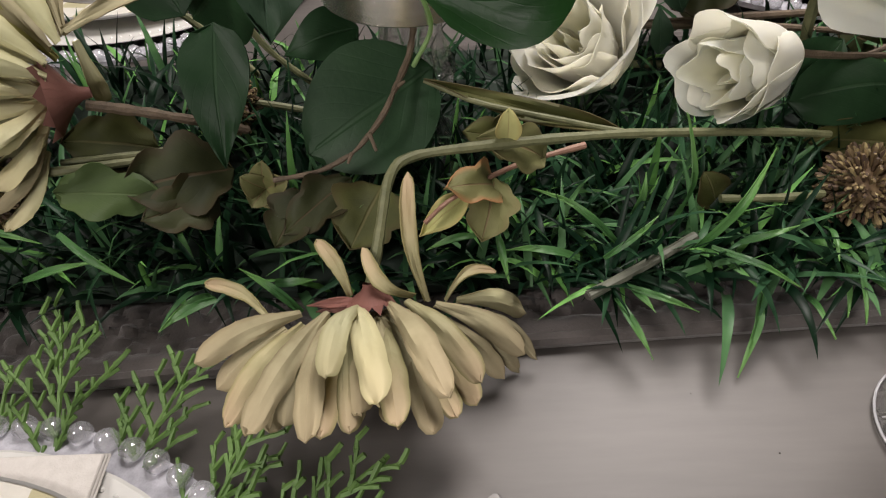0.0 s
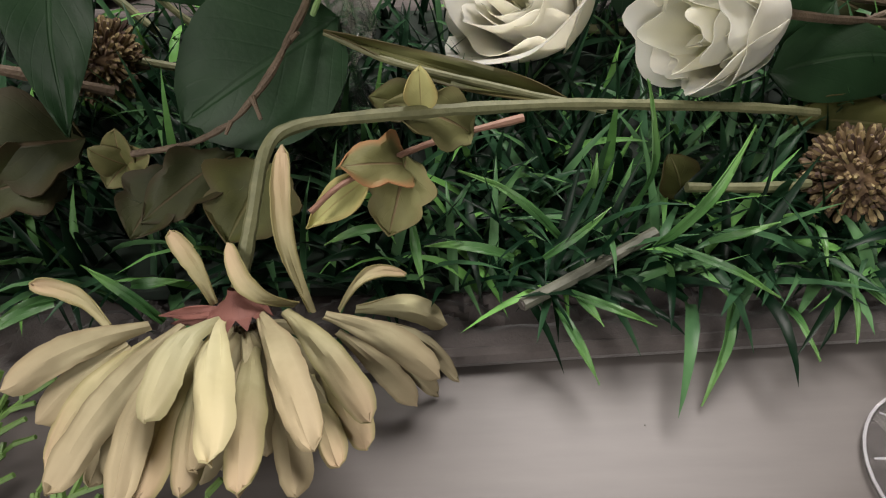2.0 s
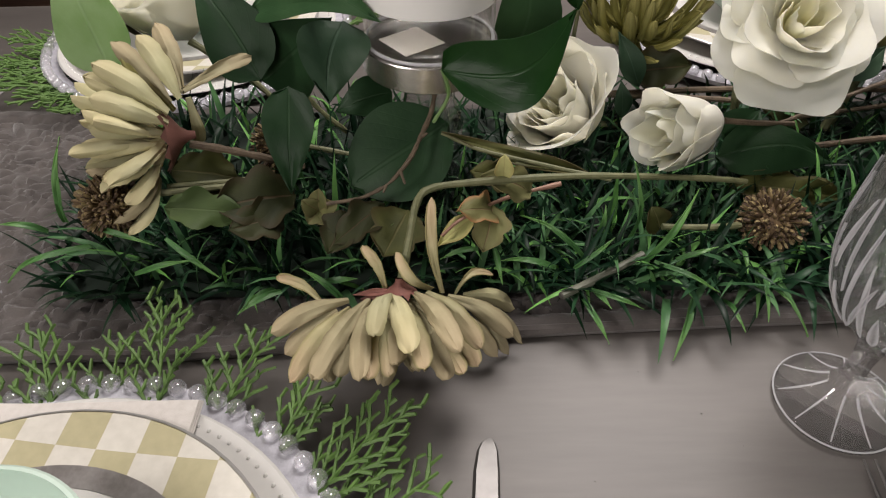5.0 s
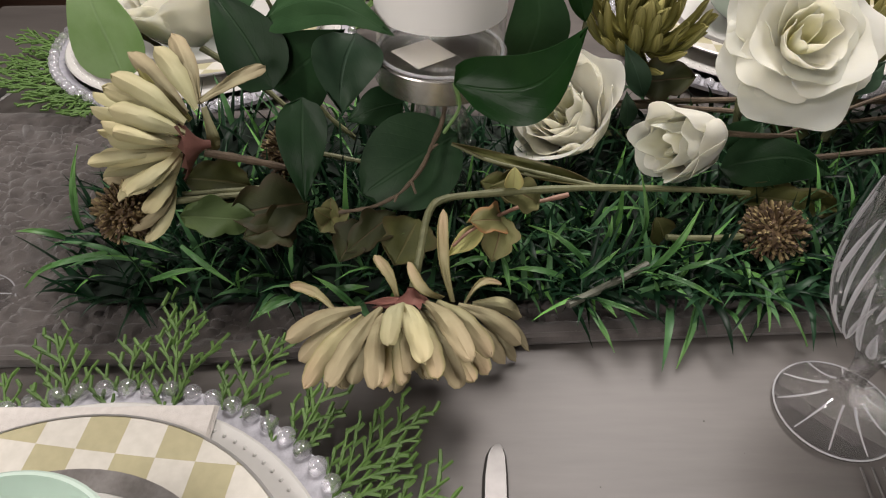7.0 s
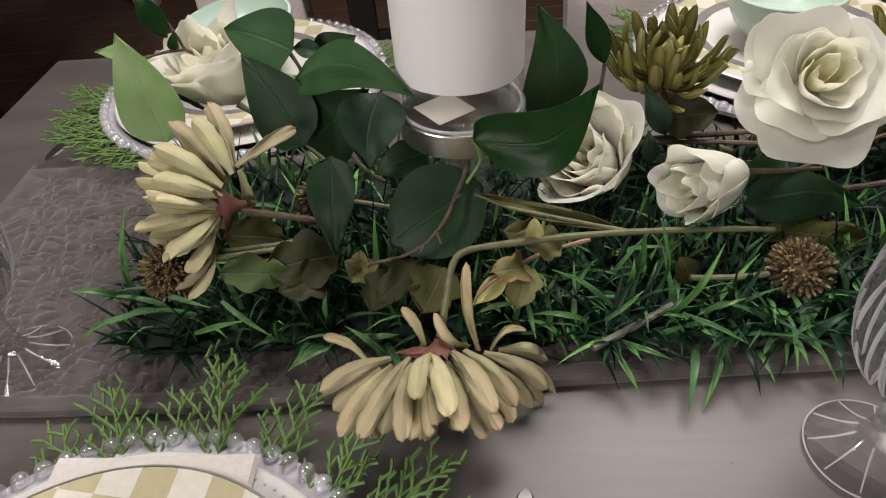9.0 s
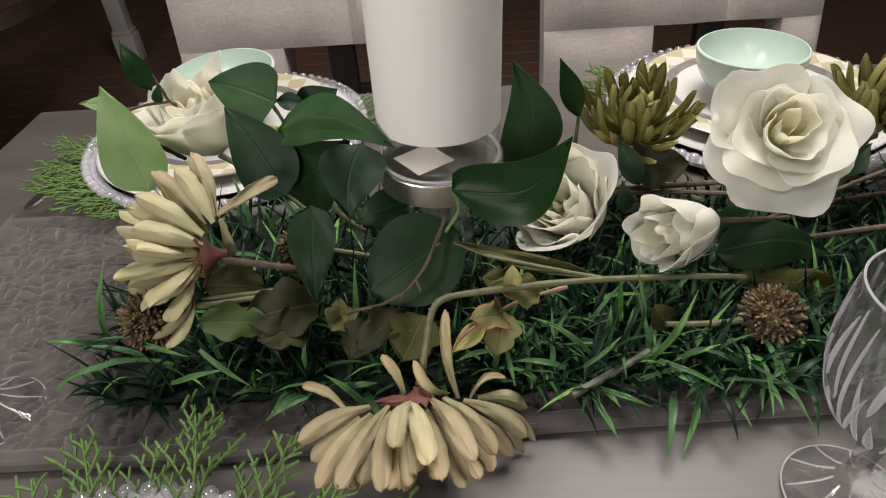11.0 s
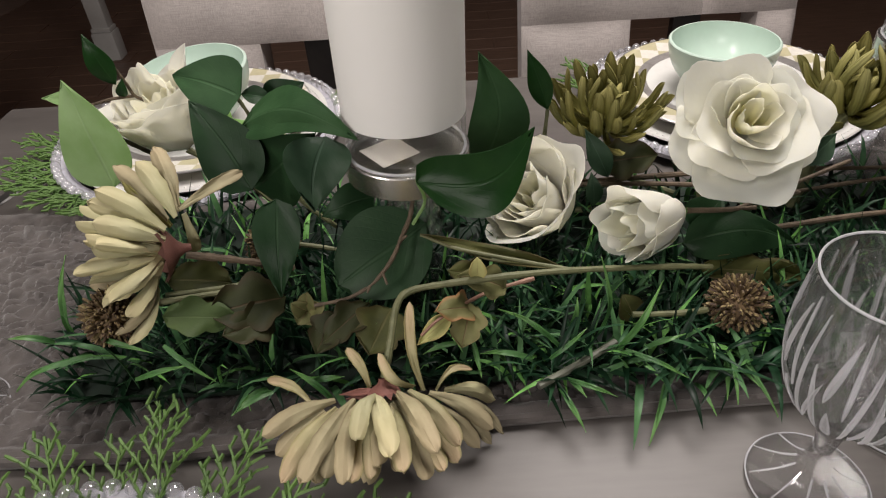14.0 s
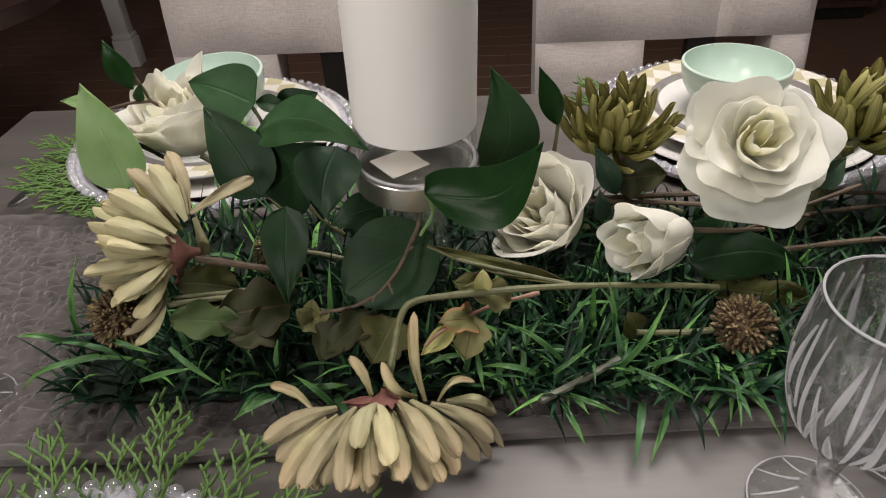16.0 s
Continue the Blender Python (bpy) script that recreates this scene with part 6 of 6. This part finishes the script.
stalk(br, [(-0.2150, 0.4250, 0.8950), (-0.2100, 0.4400, 0.8780), (-0.2030, 0.4550, 0.8590)], 0.0018, 0.0018, "twig")
leaf(br, (-0.2090, 0.4520, 0.9220), (-0.2190, 0.4500, 0.9620), 0.018, "leaf_mid", "lance", (0.3, -0.9, 0.2), 0.1, 0.3, 0.02, 5)
leaf(br, (-0.2100, 0.4560, 0.9090), (-0.2030, 0.4520, 0.9260), 0.0085, "leaf_mid", "lance", (0.3, -0.9, 0.2), 0.1, 0.3, 0.02, 7)
leaf(br, (-0.2330, 0.4450, 0.9100), (-0.2610, 0.4380, 0.9200), 0.014, "leaf_light", "lance", (0, -0.5, 0.86), 0.1, 0.3, 0.02, 8)

br = thing("leafy_branch", "artificial branch with dark upright leaves behind the rose", "greenery", "leafy branches", at=(0.09, 0.42, 0.84))
leaf(br, (0.0700, 0.4140, 0.8580), (0.067, 0.420, 0.942), 0.046, "leaf_sage", "ovate", (0.1, -0.98, 0.1), 0.04, 0.15, 0.02, 3, skew=0.14)
leaf(br, (0.1230, 0.4620, 0.8740), (0.1060, 0.4620, 0.9240), 0.019, "leaf_mid", "lance", (0.1, -0.95, 0.2), 0.04, 0.25, 0.02, 4)
stalk(br, [(0.0700, 0.4140, 0.8580), (0.10, 0.43, 0.80), (0.13, 0.45, 0.78)], 0.0018, 0.002, "stem")
stalk(br, [(0.1230, 0.4620, 0.8740), (0.12, 0.455, 0.83), (0.13, 0.45, 0.785)], 0.0015, 0.002, "stem")

br = thing("eucalyptus_sprig", "artificial sprig of narrow grey-green leaves", "greenery", "leafy branches", at=(0.25, 0.42, 0.82))
leaf(br, (0.1680, 0.4240, 0.8300), (0.1480, 0.4320, 0.8700), 0.019, "leaf_grey", "lance", (0.1, -0.95, 0.2), 0.08, 0.25, 0.02, 3)
leaf(br, (0.1580, 0.4200, 0.8060), (0.1540, 0.4250, 0.8350), 0.014, "leaf_grey", "lance", (0.1, -0.95, 0.2), 0.08, 0.25, 0.02, 13)
leaf(br, (0.2880, 0.4050, 0.8320), (0.3120, 0.4150, 0.8600), 0.018, "leaf_grey", "lance", (0.0, -0.8, 0.6), 0.1, 0.3, 0.03, 4)
leaf(br, (0.3020, 0.4050, 0.8330), (0.3020, 0.4020, 0.8710), 0.011, "leaf_grey", "lance", (0.2, -0.95, 0.2), 0.1, 0.3, 0.03, 5)
leaf(br, (0.3110, 0.4120, 0.8390), (0.3370, 0.4200, 0.8600), 0.020, "leaf_grey", "lance", (0.0, -0.9, 0.4), 0.1, 0.3, 0.03, 6)
stalk(br, [(0.355, 0.42, 0.835), (0.31, 0.41, 0.823), (0.26, 0.41, 0.80), (0.17, 0.42, 0.79)], 0.0018, 0.0014, "twig")
for k, (a, b, r) in enumerate((((0.14, 0.44, 0.815), (0.33, 0.43, 0.80), 0.0022), ((0.15, 0.45, 0.81), (0.42, 0.46, 0.80), 0.0026), ((0.26, 0.38, 0.80), (0.46, 0.40, 0.80), 0.0024), ((0.30, 0.44, 0.79), (0.50, 0.43, 0.815), 0.0020))):
    stalk(br, [a, ((a[0] + b[0]) / 2, (a[1] + b[1]) / 2, (a[2] + b[2]) / 2 + 0.004), b], r, r * 0.8, "twig", "twig")

thistle((0.238, 0.310, 0.792), 0.0205, [(0.2150, 0.3050, 0.7940), (0.1940, 0.3000, 0.7970), (0.1610, 0.2980, 0.8000)], 30)
thistle((-0.105, 0.40, 0.80), 0.020, [(-0.09, 0.40, 0.80), (-0.05, 0.40, 0.79)], 33)
lf = thing("fallen_leaf", "olive green artificial leaf with a tan fold lying on the grass", "leaf", "loose leaves", at=(0.2610, 0.3450, 0.7930))
leaf(lf, (0.2210, 0.3450, 0.7970), (0.3020, 0.3450, 0.7830), 0.030, "leaf_olive", "lobed", (0, -0.6, 0.8), 0.06, 0.2, 0.06, 3)
lf = thing("fallen_leaf", "small olive green artificial leaf in the grass", "leaf", "loose leaves", at=(0.1620, 0.3150, 0.7930))
leaf(lf, (0.1670, 0.3120, 0.7820), (0.1590, 0.3180, 0.8000), 0.020, "leaf_olive", "round", (0, -0.6, 0.8), 0.1, 0.2, 0.06, 4)
cut = thing("cut_stem", "hollow grey green cut plastic stem lying in the grass", "stem", at=(0.12, 0.268, 0.78))
stalk(cut, [(0.0925, 0.2545, 0.783), (0.1190, 0.2700, 0.7830), (0.1480, 0.2840, 0.7890)], 0.0026, 0.0026, "stem_grey", "tube", knobs=0.1)
# dark disc paints the shade inside the stem's hollow end
bm = bmesh.new()
tube(bm, [(0.0925, 0.2545, 0.783), (0.0918, 0.2541, 0.783)], 0.0020, 0.0019, 10, 1)
part("bore", bm, M["speck"], cut, "dark disc for the shade of the hollow end")

for k, (x, y, r) in enumerate(((0.168, 0.191, 0.0004), (0.138, 0.221, 0.0003), (0.10, 0.15, 0.0003), (0.185, 0.17, 0.0003))):
    bm = bmesh.new()
    bmesh.ops.create_icosphere(bm, subdivisions=1, radius=r, matrix=Matrix.Translation((x, y, TABLE + r * 0.6)))
    lone("crumb", bm, M["speck"], "tiny dark crumb on the tabletop", "crumb", "crumbs")
